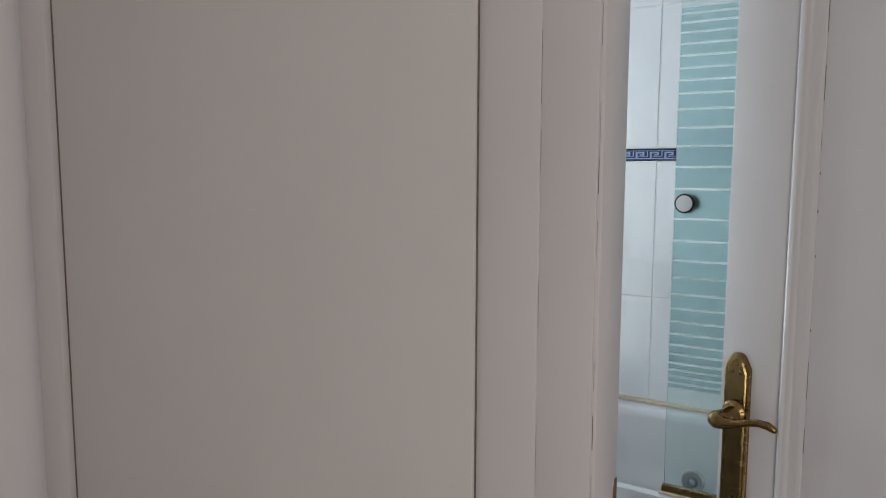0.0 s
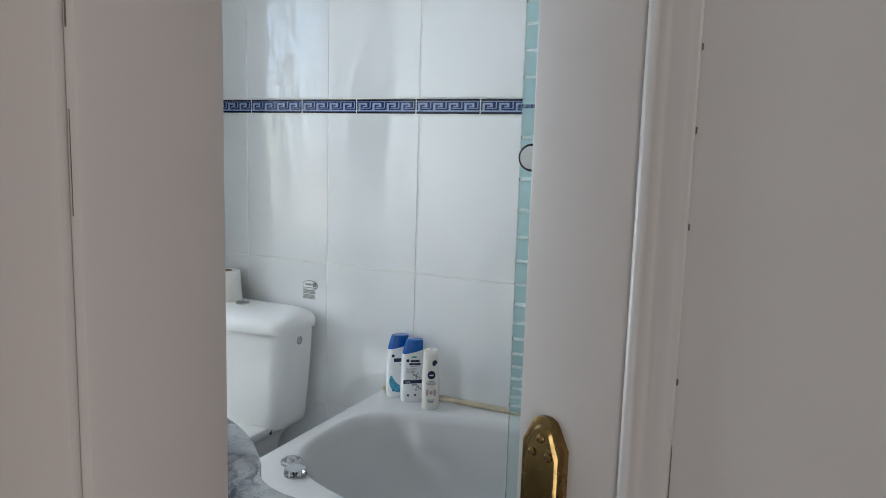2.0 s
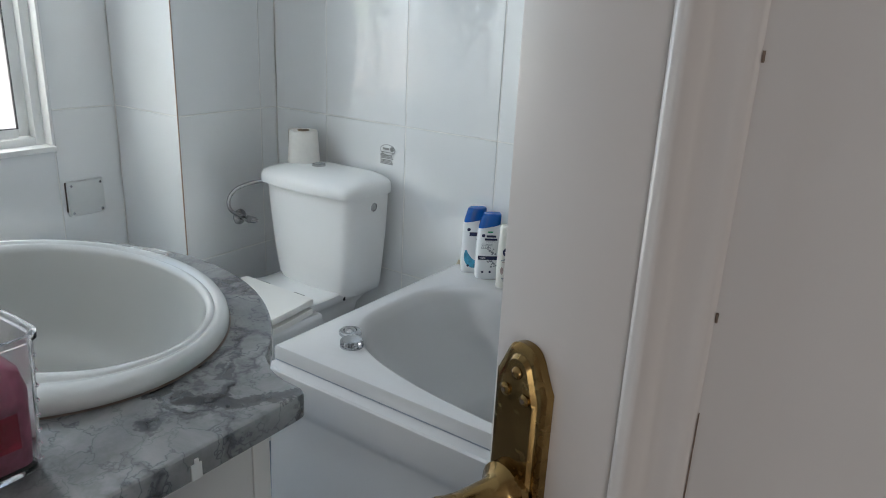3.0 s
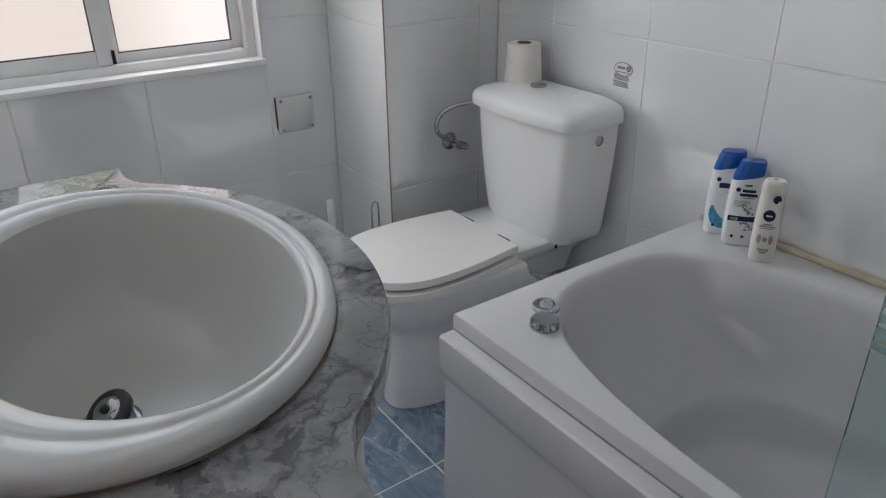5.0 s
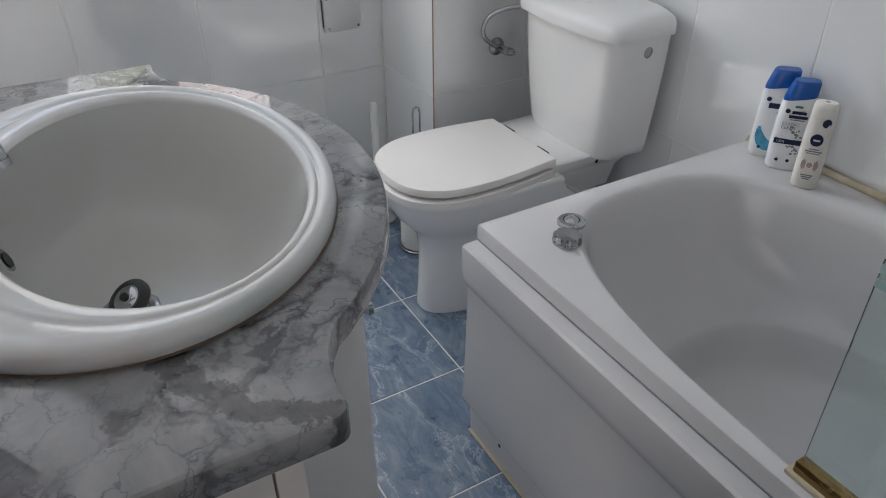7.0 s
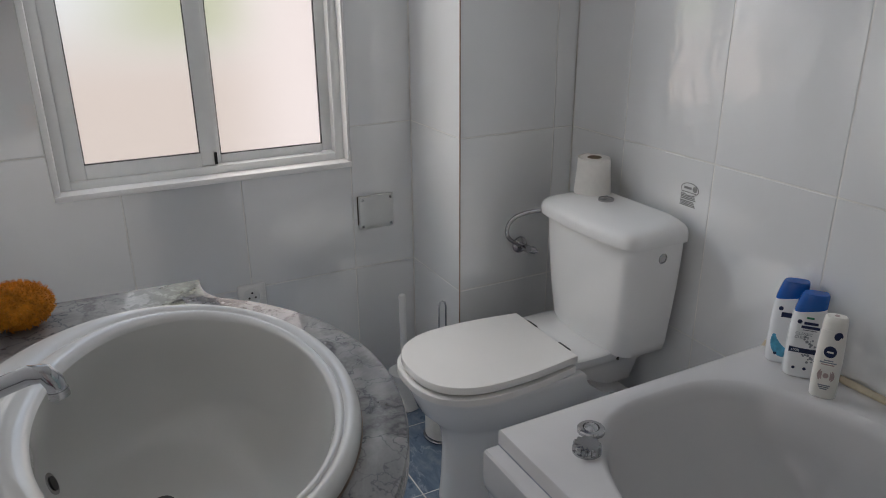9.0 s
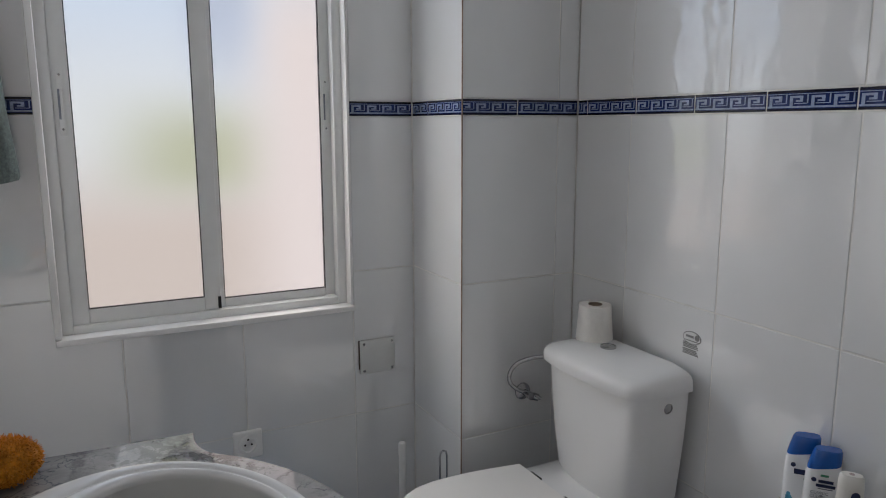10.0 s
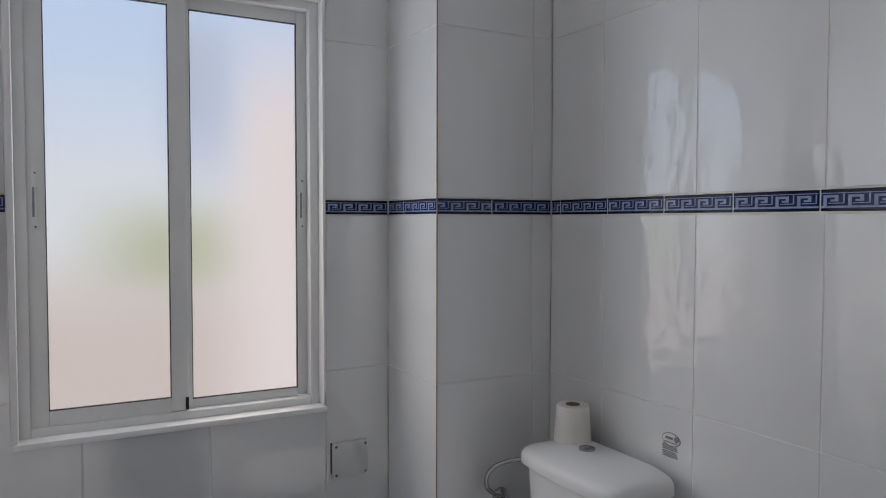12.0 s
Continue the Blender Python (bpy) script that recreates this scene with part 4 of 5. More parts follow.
def toilet():
    t = thing("toilet", (TX, 3.1, 0), "white ceramic close-coupled toilet with the seat lid closed", "toilet")
    pan = [d_ring(0.0915, 3.455, 2.890, 0.0005, cx=-1.736), d_ring(0.0915, 3.455, 2.890, 0.010, cx=-1.736), d_ring(0.0890, 3.455, 2.897, 0.08, cx=-1.737), d_ring(0.0885, 3.455, 2.902, 0.17, cx=-1.739), d_ring(0.0915, 3.455, 2.898, 0.218, cx=-1.742), d_ring(0.114, 3.38, 2.880, 0.248, cx=-1.747), d_ring(0.142, 3.30, 2.843, 0.288), d_ring(0.153, 3.25, 2.829, 0.328), d_ring(0.158, 3.235, 2.824, 0.352), d_ring(0.159, 3.235, 2.823, 0.362), d_ring(0.155, 3.23, 2.828, 0.3695)]
    part("pan", loft(pan), M_CERAMIC, t, "", 50)
    shelf = [d_ring(0.060, 3.47, 3.17, 0.24, p=4), d_ring(0.080, 3.475, 3.168, 0.31, p=5), d_ring(0.118, 3.48, 3.165, 0.352, p=6), d_ring(0.140, 3.485, 3.165, 0.376, p=6), d_ring(0.143, 3.485, 3.165, 0.393, p=6), d_ring(0.137, 3.48, 3.172, 0.3995, p=6)]
    part("shelf", loft(shelf), M_CERAMIC, t, "", 50)
    seat = [lid_ring(0.143, 0.166, 3.208, 2.811, 0.3700), lid_ring(0.147, 0.1715, 3.208, 2.8035, 0.3720), lid_ring(0.147, 0.1715, 3.208, 2.8035, 0.3875), lid_ring(0.1455, 0.1700, 3.208, 2.805, 0.3892)]
    part("seat", loft(seat), M_SEAT, t, "", 40)
    gap = [lid_ring(0.120, 0.140, 3.19, 2.842, 0.3885), lid_ring(0.120, 0.140, 3.19, 2.842, 0.405)]
    part("seat_buffer", loft(gap), M_SEAT, t)
    lid = [lid_ring(0.140, 0.162, 3.214, 2.817, 0.3960), lid_ring(0.142, 0.164, 3.216, 2.814, 0.3975), lid_ring(0.142, 0.164, 3.216, 2.814, 0.4135), lid_ring(0.1405, 0.1625, 3.2145, 2.8155, 0.4155), lid_ring(0.125, 0.146, 3.20, 2.835, 0.4168)]
    part("lid", loft(lid), M_SEAT, t, "", 40)
    for hx in (-0.075, 0.075):
        part("hinge", box(TX + hx - 0.024, TX + hx + 0.024, 3.2165, 3.228, 0.398, 0.411, 0.003), M_BLACK, t, "dark seat hinge", 40)

    # cistern: tapers downwards, bowed front, overhanging domed lid
    CXC = -1.729

    def cis(half, yf, z, bow=0.022, r=0.044, yb=3.464):
        out = [Vector((CXC + half, yb, z))]
        out += [p for p in arc((CXC + half, yf + bow + r, z), (CXC + half, yf + bow, z), (CXC + half - r * 0.9, yf + bow * 0.62, z), 7)]
        xs = [half - r * 0.9 - (2 * (half - r * 0.9)) * k / 12 for k in range(1, 12)]
        h2 = half - r * 0.9
        out += [Vector((CXC + x, yf + bow * 0.62 * (x / h2) ** 2, z)) for x in xs]
        out += [p for p in arc((CXC - half + r * 0.9, yf + bow * 0.62, z), (CXC - half, yf + bow, z), (CXC - half, yf + bow + r, z), 7)]
        out += [Vector((CXC - half, yb, z))]
        return out

    body = [cis(0.143, 3.330, 0.3840), cis(0.154, 3.313, 0.390), cis(0.160, 3.304, 0.415), cis(0.170, 3.297, 0.50), cis(0.178, 3.293, 0.58), cis(0.183, 3.290, 0.65), cis(0.185, 3.288, 0.699), cis(0.178, 3.295, 0.6995), cis(0.178, 3.295, 0.7025)]
    part("cistern", loft(body), M_CERAMIC, t, "", 50)
    lid2 = [cis(0.193, 3.278, 0.7025), cis(0.1965, 3.273, 0.7035), cis(0.1975, 3.272, 0.7065), cis(0.1975, 3.272, 0.722), cis(0.1958, 3.2742, 0.7320), cis(0.1900, 3.281, 0.7402), cis(0.180, 3.292, 0.7460), cis(0.160, 3.311, 0.7510), cis(0.125, 3.34, 0.7560)]
    part("cistern_lid", loft(lid2), M_CERAMIC, t, "", 50)
    part("flush_button", lathe([(0.021, 0.0), (0.021, 0.0045), (0.0185, 0.006), (0.018, 0.0045), (0.017, 0.0055), (0.006, 0.007)], (-1.768, 3.402, 0.7568), n=28), M_STEEL, t, "round chrome flush button", 40)
    part("side_cap", lathe([(0.0135, 0.0), (0.0135, 0.002), (0.011, 0.003), (0.0105, 0.0015), (0.004, 0.002)], (CXC + 0.1825, 3.402, 0.667), (1, 0, -0.05), 24), M_STEEL, t, "small round grey cap", 40)
    part("bolt", lathe([(0.004, 0), (0.004, 0.022), (0.002, 0.024)], (CXC + 0.112, 3.352, 0.3900), (0, 0, -1), 10), M_BLACK, t)
    # angle valve and flexible hose on the column
    part("valve_rose", lathe([(0.026, 0), (0.025, 0.004), (0.017, 0.009), (0.010, 0.012)], (CX + 0.0005, 3.325, 0.553), (1, 0, 0), 24), M_STEEL, t, "chrome angle valve", 40)
    part("valve_body", lathe([(0.009, 0), (0.009, 0.028), (0.012, 0.029), (0.012, 0.040), (0.006, 0.042)], (CX + 0.010, 3.325, 0.553), (1, 0, 0), 16), M_STEEL, t, "", 40)
    part("valve_knob", lathe([(0.006, 0), (0.006, 0.014), (0.0115, 0.015), (0.0105, 0.030), (0.005, 0.032), (0.005, 0.038)], (CX + 0.034, 3.325, 0.552), (0.55, 0.80, -0.25), 12), M_STEEL, t, "", 40)
    hose = [(CX + 0.030, 3.318, 0.560), (CX + 0.030, 3.292, 0.572), (CX + 0.032, 3.262, 0.598), (CX + 0.036, 3.258, 0.632), (CX + 0.050, 3.275, 0.662), (CX + 0.075, 3.310, 0.680), (CX + 0.105, 3.345, 0.688), (CX + 0.120, 3.36, 0.690)]
    pts = [Vector(p) for p in hose]
    fine = []
    for i in range(len(pts) - 1):
        p0, p1, p2, p3 = pts[max(i - 1, 0)], pts[i], pts[i + 1], pts[min(i + 2, len(pts) - 1)]
        for k in range(6):
            u = k / 6
            fine.append(0.5 * ((2 * p1) + (p2 - p0) * u + (2 * p0 - 5 * p1 + 4 * p2 - p3) * u * u + (3 * p1 - p0 - 3 * p2 + p3) * u ** 3))
    fine.append(pts[-1])
    part("supply_hose", sweep(fine, 0.0062, 12), M_STEEL, t, "grey braided water hose", 60)


toilet()

tr = thing("toilet_roll", (-1.855, 3.425, 0.7535), "used toilet paper roll standing on the cistern", "toilet roll")
rx, ry, rz = -1.855, 3.425, 0.7535
part("paper", lathe([(0.019, 0.0), (0.0495, 0.0), (0.0502, 0.003), (0.046, 0.060), (0.0435, 0.096), (0.0425, 0.098), (0.019, 0.098)], (rx, ry, rz), n=40, caps=(False, False)), M_PAPER, tr, "", 30)
part("core", lathe([(0.019, 0.0), (0.019, 0.0995), (0.0175, 0.0995), (0.0175, 0.0)], (rx, ry, rz), n=28, caps=(False, False)), M_CARD, tr, "cardboard core")
part("loose_sheet", loft([[Vector((rx - 0.047 - 0.004 * k, ry - 0.02 + 0.016 * j, rz + z)) for j, k in ((0, 0), (1, 1), (2, 1.6), (3, 1.8))] for z in (0.0, 0.05, 0.097)], cap0=False, cap1=False, closed=False), M_PAPER, tr)

# spare roll stand and toilet brush behind the toilet
rs = thing("roll_stand", (-2.02, 3.02, 0), "chrome wire stand with spare toilet paper rolls", "roll stand")
sx, sy = -2.005, 3.035
ringp = [(sx + 0.058 * math.cos(a), sy + 0.058 * math.sin(a), 0.006) for a in [2 * math.pi * k / 36 for k in range(37)]]
part("base_ring", sweep(ringp, 0.0045, 8), M_CHROME, rs, "", 60)
for k in range(3):
    part("spare_roll", lathe([(0.018, 0.0), (0.054, 0.0), (0.0552, 0.003), (0.0552, 0.097), (0.054, 0.1), (0.018, 0.1)], (sx, sy, 0.011 + 0.1005 * k), n=36), M_PAPER, rs, "white paper roll", 40)
loopp = [(sx, sy - 0.011, 0.30), (sx, sy - 0.011, 0.43), (sx, sy - 0.008, 0.443), (sx, sy, 0.447), (sx, sy + 0.008, 0.443), (sx, sy + 0.011, 0.43), (sx, sy + 0.011, 0.30)]
part("wire_loop", sweep(loopp, 0.0028, 8), M_CHROME, rs, "", 60)
tb = thing("toilet_brush", (-2.20, 3.0, 0), "white plastic toilet brush in its holder", "toilet brush")
part("holder", lathe([(0.055, 0.0005), (0.058, 0.004), (0.050, 0.02), (0.046, 0.12), (0.048, 0.125), (0.020, 0.126)], (-2.215, 3.0, 0), n=28), M_PLASTIC, tb, "", 40)
part("handle", lathe([(0.009, 0), (0.010, 0.1), (0.0115, 0.24), (0.0115, 0.262), (0.009, 0.267)], (-2.213, 3.002, 0.126), n=16), M_PLASTIC, tb, "", 40)


# ---------- bath ----------
BX0, BX1, BY0, BY1, BZ = -1.298, EX - 0.003, 2.785, 3.494, 0.53


def bath():
    b = thing("bathtub", (-0.44, 3.14, 0), "white acrylic bathtub with an oval bowl", "bathtub")
    n = 96
    cx, cy = -0.440, 3.128

    def bowl(rx, ry, z, dx=0.0, dy=0.0, p=3.1):
        return oval(cx + dx, cy + dy, rx, ry, z, n, p)

    def outer(z, g=0.0):
        """Rounded rectangle of the rim, with as many points as the bowl, matched by direction."""
        out = []
        hx, hy = (BX1 - BX0) / 2 - g, (BY1 - BY0) / 2 - g
        mx, my = (BX0 + BX1) / 2, (BY0 + BY1) / 2
        for q in bowl(0.812, 0.312, z):
            d = Vector((q.x - mx, q.y - my))
            k = min(hx / max(abs(d.x), 1e-6), hy / max(abs(d.y), 1e-6))
            out.append(Vector((mx + d.x * k, my + d.y * k, z)))
        for sx_, sy_ in ((1, 1), (1, -1), (-1, 1), (-1, -1)):
            c_ = Vector((mx + sx_ * hx, my + sy_ * hy, z))
            i = min(range(len(out)), key=lambda j: (out[j] - c_).length)
            out[i] = c_
        return out

    rings = [outer(BZ - 0.034), outer(BZ - 0.006), outer(BZ - 0.0018, 0.0018), outer(BZ, 0.006), bowl(0.820, 0.322, BZ + 0.0005), bowl(0.815, 0.317, BZ - 0.001), bowl(0.806, 0.309, BZ - 0.009), bowl(0.797, 0.302, BZ - 0.03), bowl(0.770, 0.297, BZ - 0.10), bowl(0.712, 0.292, BZ - 0.17), bowl(0.636, 0.287, BZ - 0.226, p=2.8), bowl(0.622, 0.285, BZ - 0.234, p=2.7), bowl(0.612, 0.281, BZ - 0.244, p=2.7), bowl(0.602, 0.272, BZ - 0.270, p=2.6), bowl(0.588, 0.258, BZ - 0.302, p=2.6), bowl(0.566, 0.238, BZ - 0.322, p=2.6), bowl(0.53, 0.20, BZ - 0.332, p=2.5), bowl(0.4, 0.12, BZ - 0.337, p=2.4), bowl(0.2, 0.05, BZ - 0.340)]
    part("tub", loft(rings, cap0=False), M_ACRYL, b, "", 40)
    # front panel with a shoulder, a raised moulding and a recessed kick strip
    prof = [(2.8000, 0.4960), (2.757, 0.4955), (2.7525, 0.492), (2.7515, 0.486), (2.7525, 0.43), (2.756, 0.412), (2.763, 0.402), (2.765, 0.392), (2.7635, 0.30), (2.760, 0.18), (2.757, 0.112), (2.759, 0.104), (2.774, 0.094), (2.777, 0.088), (2.779, 0.0), (2.800, 0.0)]
    ends = [BX0 + 0.002, BX1]
    pb = loft([[Vector((x, y, z)) for y, z in prof] for x in ends])
    part("front_panel", pb, M_ACRYLPANEL, b, "glossy white front panel with a moulded line", 25)
    part("end_panel", box(BX0 + 0.003, BX0 + 0.02, 2.801, BY1, 0.0, BZ - 0.034), M_ACRYL, b)
    part("panel_joint", box(BX0 + 0.003, BX1, 2.7835, 2.800, 0.4965, 0.4985), M_GREYPRINT, b, "thin dark joint below the rim")
    part("panel_screw", lathe([(0.005, 0), (0.0045, 0.002), (0.002, 0.003)], (-1.183, 2.779, 0.058), (0, -1, 0), 12), M_BLACK, b, "small dark screw")
    part("floor_seal", box(BX0 + 0.002, BX1, 2.7725, 2.7788, 0.0, 0.005, 0.0015), M_SEAL, b)
    part("wall_seal", sweep([(BX0 + 0.01, BY1 - 0.002, BZ + 0.004), (-0.9, BY1 - 0.0025, BZ + 0.004), (-0.4, BY1 - 0.002, BZ + 0.004), (BX1, BY1 - 0.002, BZ + 0.004)], 0.0085, 10), M_SEAL, b, "yellowed sealant along the tiles", 60)
    part("seal_corner", sweep([(BX0 + 0.006, BY1 - 0.01, BZ - 0.004), (BX0 + 0.006, BY1 - 0.004, BZ + 0.010)], [0.007, 0.005], 8), M_SEAL, b)
    # air control and diverter
    part("air_button", lathe([(0.0255, 0.0), (0.0255, 0.006), (0.023, 0.0085), (0.0155, 0.009), (0.0145, 0.0065), (0.012, 0.0105), (0.008, 0.0135), (0.003, 0.0145)], (-1.212, 2.930, BZ), n=36), M_CHROME, b, "round chrome push button", 40)
    gear = []
    for z, k_, t_ in ((0.0, 0.026, 0), (0.004, 0.026, 0), (0.0045, 0.0258, 1), (0.014, 0.0250, 1), (0.0160, 0.0235, 1), (0.0165, 0.012, 0)):
        gear.append([Vector((-1.168 + (k_ - (0.0034 * t_ if (i // 2) % 2 else 0)) * math.cos(2 * math.pi * i / 48), 2.886 + (k_ - (0.0034 * t_ if (i // 2) % 2 else 0)) * math.sin(2 * math.pi * i / 48), BZ + z)) for i in range(48)])
    part("diverter_knob", loft(gear), M_CHROME, b, "scalloped chrome knob", 35)
    wheel = lathe([(0.036, 0.0), (0.036, 0.006), (0.031, 0.011), (0.018, 0.012), (0.016, 0.008), (0.011, 0.008), (0.010, 0.020), (0.006, 0.022)], (-0.693, 3.370, 0.336), (0.0, -0.97, 0.22), 36)
    ow = part("overflow_wheel", wheel, M_STEEL, b, "round chrome overflow wheel", 40)
    part("hub_recess", lathe([(0.0158, 0.0084), (0.0112, 0.0086)], (-0.693, 3.370, 0.336), (0.0, -0.97, 0.22), 28), M_GREYPRINT, ow, "dark ring round the hub")


bath()


def shower_screen():
    s_ = thing("shower_screen", (-0.2, 2.81, BZ), "glass bath screen with frosted horizontal bands and a round knob", "shower screen")
    xa, xb, ya = -0.642, 0.19, 2.812
    pane = part("glass", box(xa, xb, ya - 0.003, ya + 0.003, BZ + 0.018, 1.93, 0.001), M_SCREEN, s_, "clear greenish glass")
    pane.visible_shadow = False
    part("bottom_rail", box(xa - 0.004, xb, ya - 0.010, ya + 0.010, BZ + 0.0045, BZ + 0.024, 0.003), M_BRASS, s_, "tarnished brass-coloured bottom rail", 40)
    part("rail_seal", box(xa - 0.010, xb, ya - 0.015, ya + 0.013, BZ + 0.0006, BZ + 0.0075, 0.002), M_SEAL, s_, "yellowed rubber seal", 40)
    # frosted bands: widest beside the knob, thinner towards both ends
    edges = [0.800, 0.815, 0.831, 0.847, 0.864, 0.886, 0.909, 0.936, 0.966, 0.998, 1.033, 1.074, 1.115, 1.162, 1.215, 1.285, 1.337, 1.385, 1.428, 1.471, 1.507, 1.537, 1.565, 1.593, 1.620, 1.645, 1.668, 1.688, 1.704]
    for a, b_ in zip(edges, edges[1:]):
        band = part("frosted_band", box(xa + 0.001, xb - 0.002, ya - 0.0042, ya - 0.0032, a + 0.003, b_ - 0.003), M_FROST, s_)
        band.visible_shadow = False
    for sgn in (-1, 1):
        kn = part("knob", lathe([(0.012, 0.0), (0.012, 0.012), (0.0225, 0.014), (0.0235, 0.020), (0.0225, 0.026), (0.019, 0.027)], (-0.612, ya + sgn * 0.0045, 1.252), (0, sgn, 0), 32), M_BLACK, s_, "round knob with a dark ring", 40)
        part("knob_cap", lathe([(0.0190, 0.0), (0.0185, 0.002), (0.012, 0.003)], (-0.612, ya + sgn * 0.0317, 1.252), (0, sgn, 0), 28), M_PLASTIC, kn, "white cap", 40)


shower_screen()


# ---------- bottles on the bath rim ----------
def bottle_ring(c, hx, hy, z, p=3.0, n=36):
    return oval(c[0], c[1], hx, hy, z, n, p)


def label_text(body, size, loc, material, parent, name="lettering", bold=0.0):
    """Raised flat lettering on a surface that faces -y in the bottle's own space."""
    cu = bpy.data.curves.new(name, "FONT")
    cu.body, cu.size, cu.extrude, cu.align_x, cu.offset = body, size, 0.0003, "CENTER", bold
    tmp = bpy.data.objects.new(name, cu)
    scene.collection.objects.link(tmp)
    me = bpy.data.meshes.new_from_object(tmp.evaluated_get(bpy.context.evaluated_depsgraph_get()))
    bpy.data.objects.remove(tmp)
    me.transform(pose(loc[0], loc[1], loc[2], 90, 0, 0))
    me.materials.append(material)
    ob = new(name, me)
    ob.parent = parent
    return ob


def local_part(name, bm, material, parent, label="", smooth=0):
    ob = mesh_ob(name, bm, material, smooth)
    ob.parent = parent
    return tagged(ob, label)


def shampoo(at, turn, label, swirl, scale=1.0):
    """Flat oval shampoo bottle with a slanted blue flip cap; front faces -y."""
    b = thing("shampoo_bottle", (0, 0, 0), label, "bottle", "shampoo bottles on the bath rim")
    r = [bottle_ring((0, 0), 0.031, 0.019, 0.0), bottle_ring((0, 0), 0.034, 0.021, 0.004), bottle_ring((0, 0), 0.0345, 0.0215, 0.05), bottle_ring((0, 0), 0.0335, 0.021, 0.10), bottle_ring((0, 0), 0.0315, 0.020, 0.135)]
    top = [Vector((p.x, p.y, 0.150 + 0.22 * p.x)) for p in bottle_ring((0, 0), 0.0295, 0.019, 0)]
    body = local_part("bottle_body", loft(r + [top]), M_BOTTLE, b, "white plastic", 40)
    cap = [[Vector((p.x * s + sh, p.y * s, z0_ + k * p.x)) for p in bottle_ring((0, 0), 0.0298, 0.0193, 0)] for s, z0_, k, sh in ((1.0, 0.1502, 0.22, 0.0), (0.99, 0.156, 0.20, 0.0006), (0.90, 0.174, 0.10, 0.0035), (0.84, 0.182, 0.04, 0.005), (0.76, 0.1852, 0.02, 0.0055))]
    local_part("flip_cap", loft(cap), M_BLUECAP, b, "glossy blue flip cap", 35)
    f = -0.0221
    local_part("emblem", lathe([(0.0048, 0), (0.0046, 0.0006), (0.002, 0.001)], (-0.017, f + 0.0028, 0.126), (0, -1, 0), 18), M_NAVYCAP, body)
    if swirl:
        for k, (xx, zz, ww, hh) in enumerate(((0.0, 0.108, 0.030, 0.011), (0.010, 0.098, 0.014, 0.003), (0.012, 0.082, 0.012, 0.010))):
            local_part("print", box(xx - ww / 2, xx + ww / 2, f - 0.0002, f + 0.001, zz, zz + hh, 0.0004), M_NAVYCAP if k == 0 else M_GREYPRINT, body)
        sw = bmesh.new()
        for k in range(14):
            u = k / 13
            a = radians(185 + 120 * u)
            x, z = 0.004 + 0.026 * math.cos(a), 0.066 + 0.040 * math.sin(a)
            rr = 0.004 + 0.0085 * math.sin(u * math.pi)
            yy = -0.0215 * max(0.0, 1 - abs(x / 0.0345) ** 3) ** (1 / 3)
            lathe([(rr, 0), (rr * 0.9, 0.0006)], (x, yy + 0.0001, z), (x * 8, -1, 0), 10, bm=sw)
        local_part("swirl", sw, M_AQUA, body, "aqua water swirl print")
    else:
        local_part("print", box(-0.006, 0.008, f - 0.0002, f + 0.001, 0.135, 0.139), M_GREEN, body, "green tab")
        for xx, zz, ww, hh, mm in ((0.004, 0.122, 0.026, 0.006, M_NAVYCAP), (0.004, 0.113, 0.034, 0.006, M_NAVYCAP), (0.004, 0.109, 0.026, 0.0012, M_NAVYCAP)):
            local_part("print", box(xx - ww / 2, xx + ww / 2, f - 0.0002, f + 0.001, zz, zz + hh, 0.0004), mm, body)
        label_text("CLASSIC", 0.0085, (-0.006, f - 0.0002, 0.098), M_GREYPRINT, body)
        label_text("CLEAN", 0.0085, (-0.009, f - 0.0002, 0.090), M_GREYPRINT, body)
        local_part("band", box(-0.029, 0.029, f - 0.0001, f + 0.004, 0.0575, 0.068, 0.0004), M_NAVYCAP, body, "navy band")
        label_text("100%", 0.0075, (-0.017, f - 0.0006, 0.0605), M_BOTTLE, body)
        dots = bmesh.new()
        rng = random.Random(12)
        for k in range(34):
            x, z = rng.uniform(-0.004, 0.028), rng.uniform(0.036, 0.10)
            if abs(x - 0.012) + abs(z - 0.072) * 0.5 > 0.026 or 0.056 < z < 0.07:
                continue
            q = rng.uniform(0.001, 0.0036)
            yy = -0.0215 * max(0.0, 1 - abs(x / 0.0345) ** 3) ** (1 / 3)
            lathe([(q, 0), (q, 0.0005), (q * 0.6, 0.0005)], (x, yy + 0.0001, z), (x * 8, -1, 0), 10, bm=dots)
        local_part("bubbles", dots, M_GREYPRINT, body, "grey bubble print")
    for xx in (-0.015, 0.006):
        local_part("print", lathe([(0.0035, 0), (0.0032, 0.0006)], (xx, f + 0.0008, 0.022), (0, -1, 0), 12), M_NAVYCAP, body)
    b.scale = (scale, scale, scale)
    b.matrix_basis = Matrix.LocRotScale(at, Euler((0, 0, radians(turn))), (scale, scale, scale))


shampoo((-1.230, 3.460, BZ + 0.0012), 38, "white shampoo bottle with a blue cap and an aqua swirl", True, 1.0)
shampoo((-1.172, 3.443, BZ + 0.0012), 38, "white shampoo bottle with a blue cap and navy band", False, 0.99)


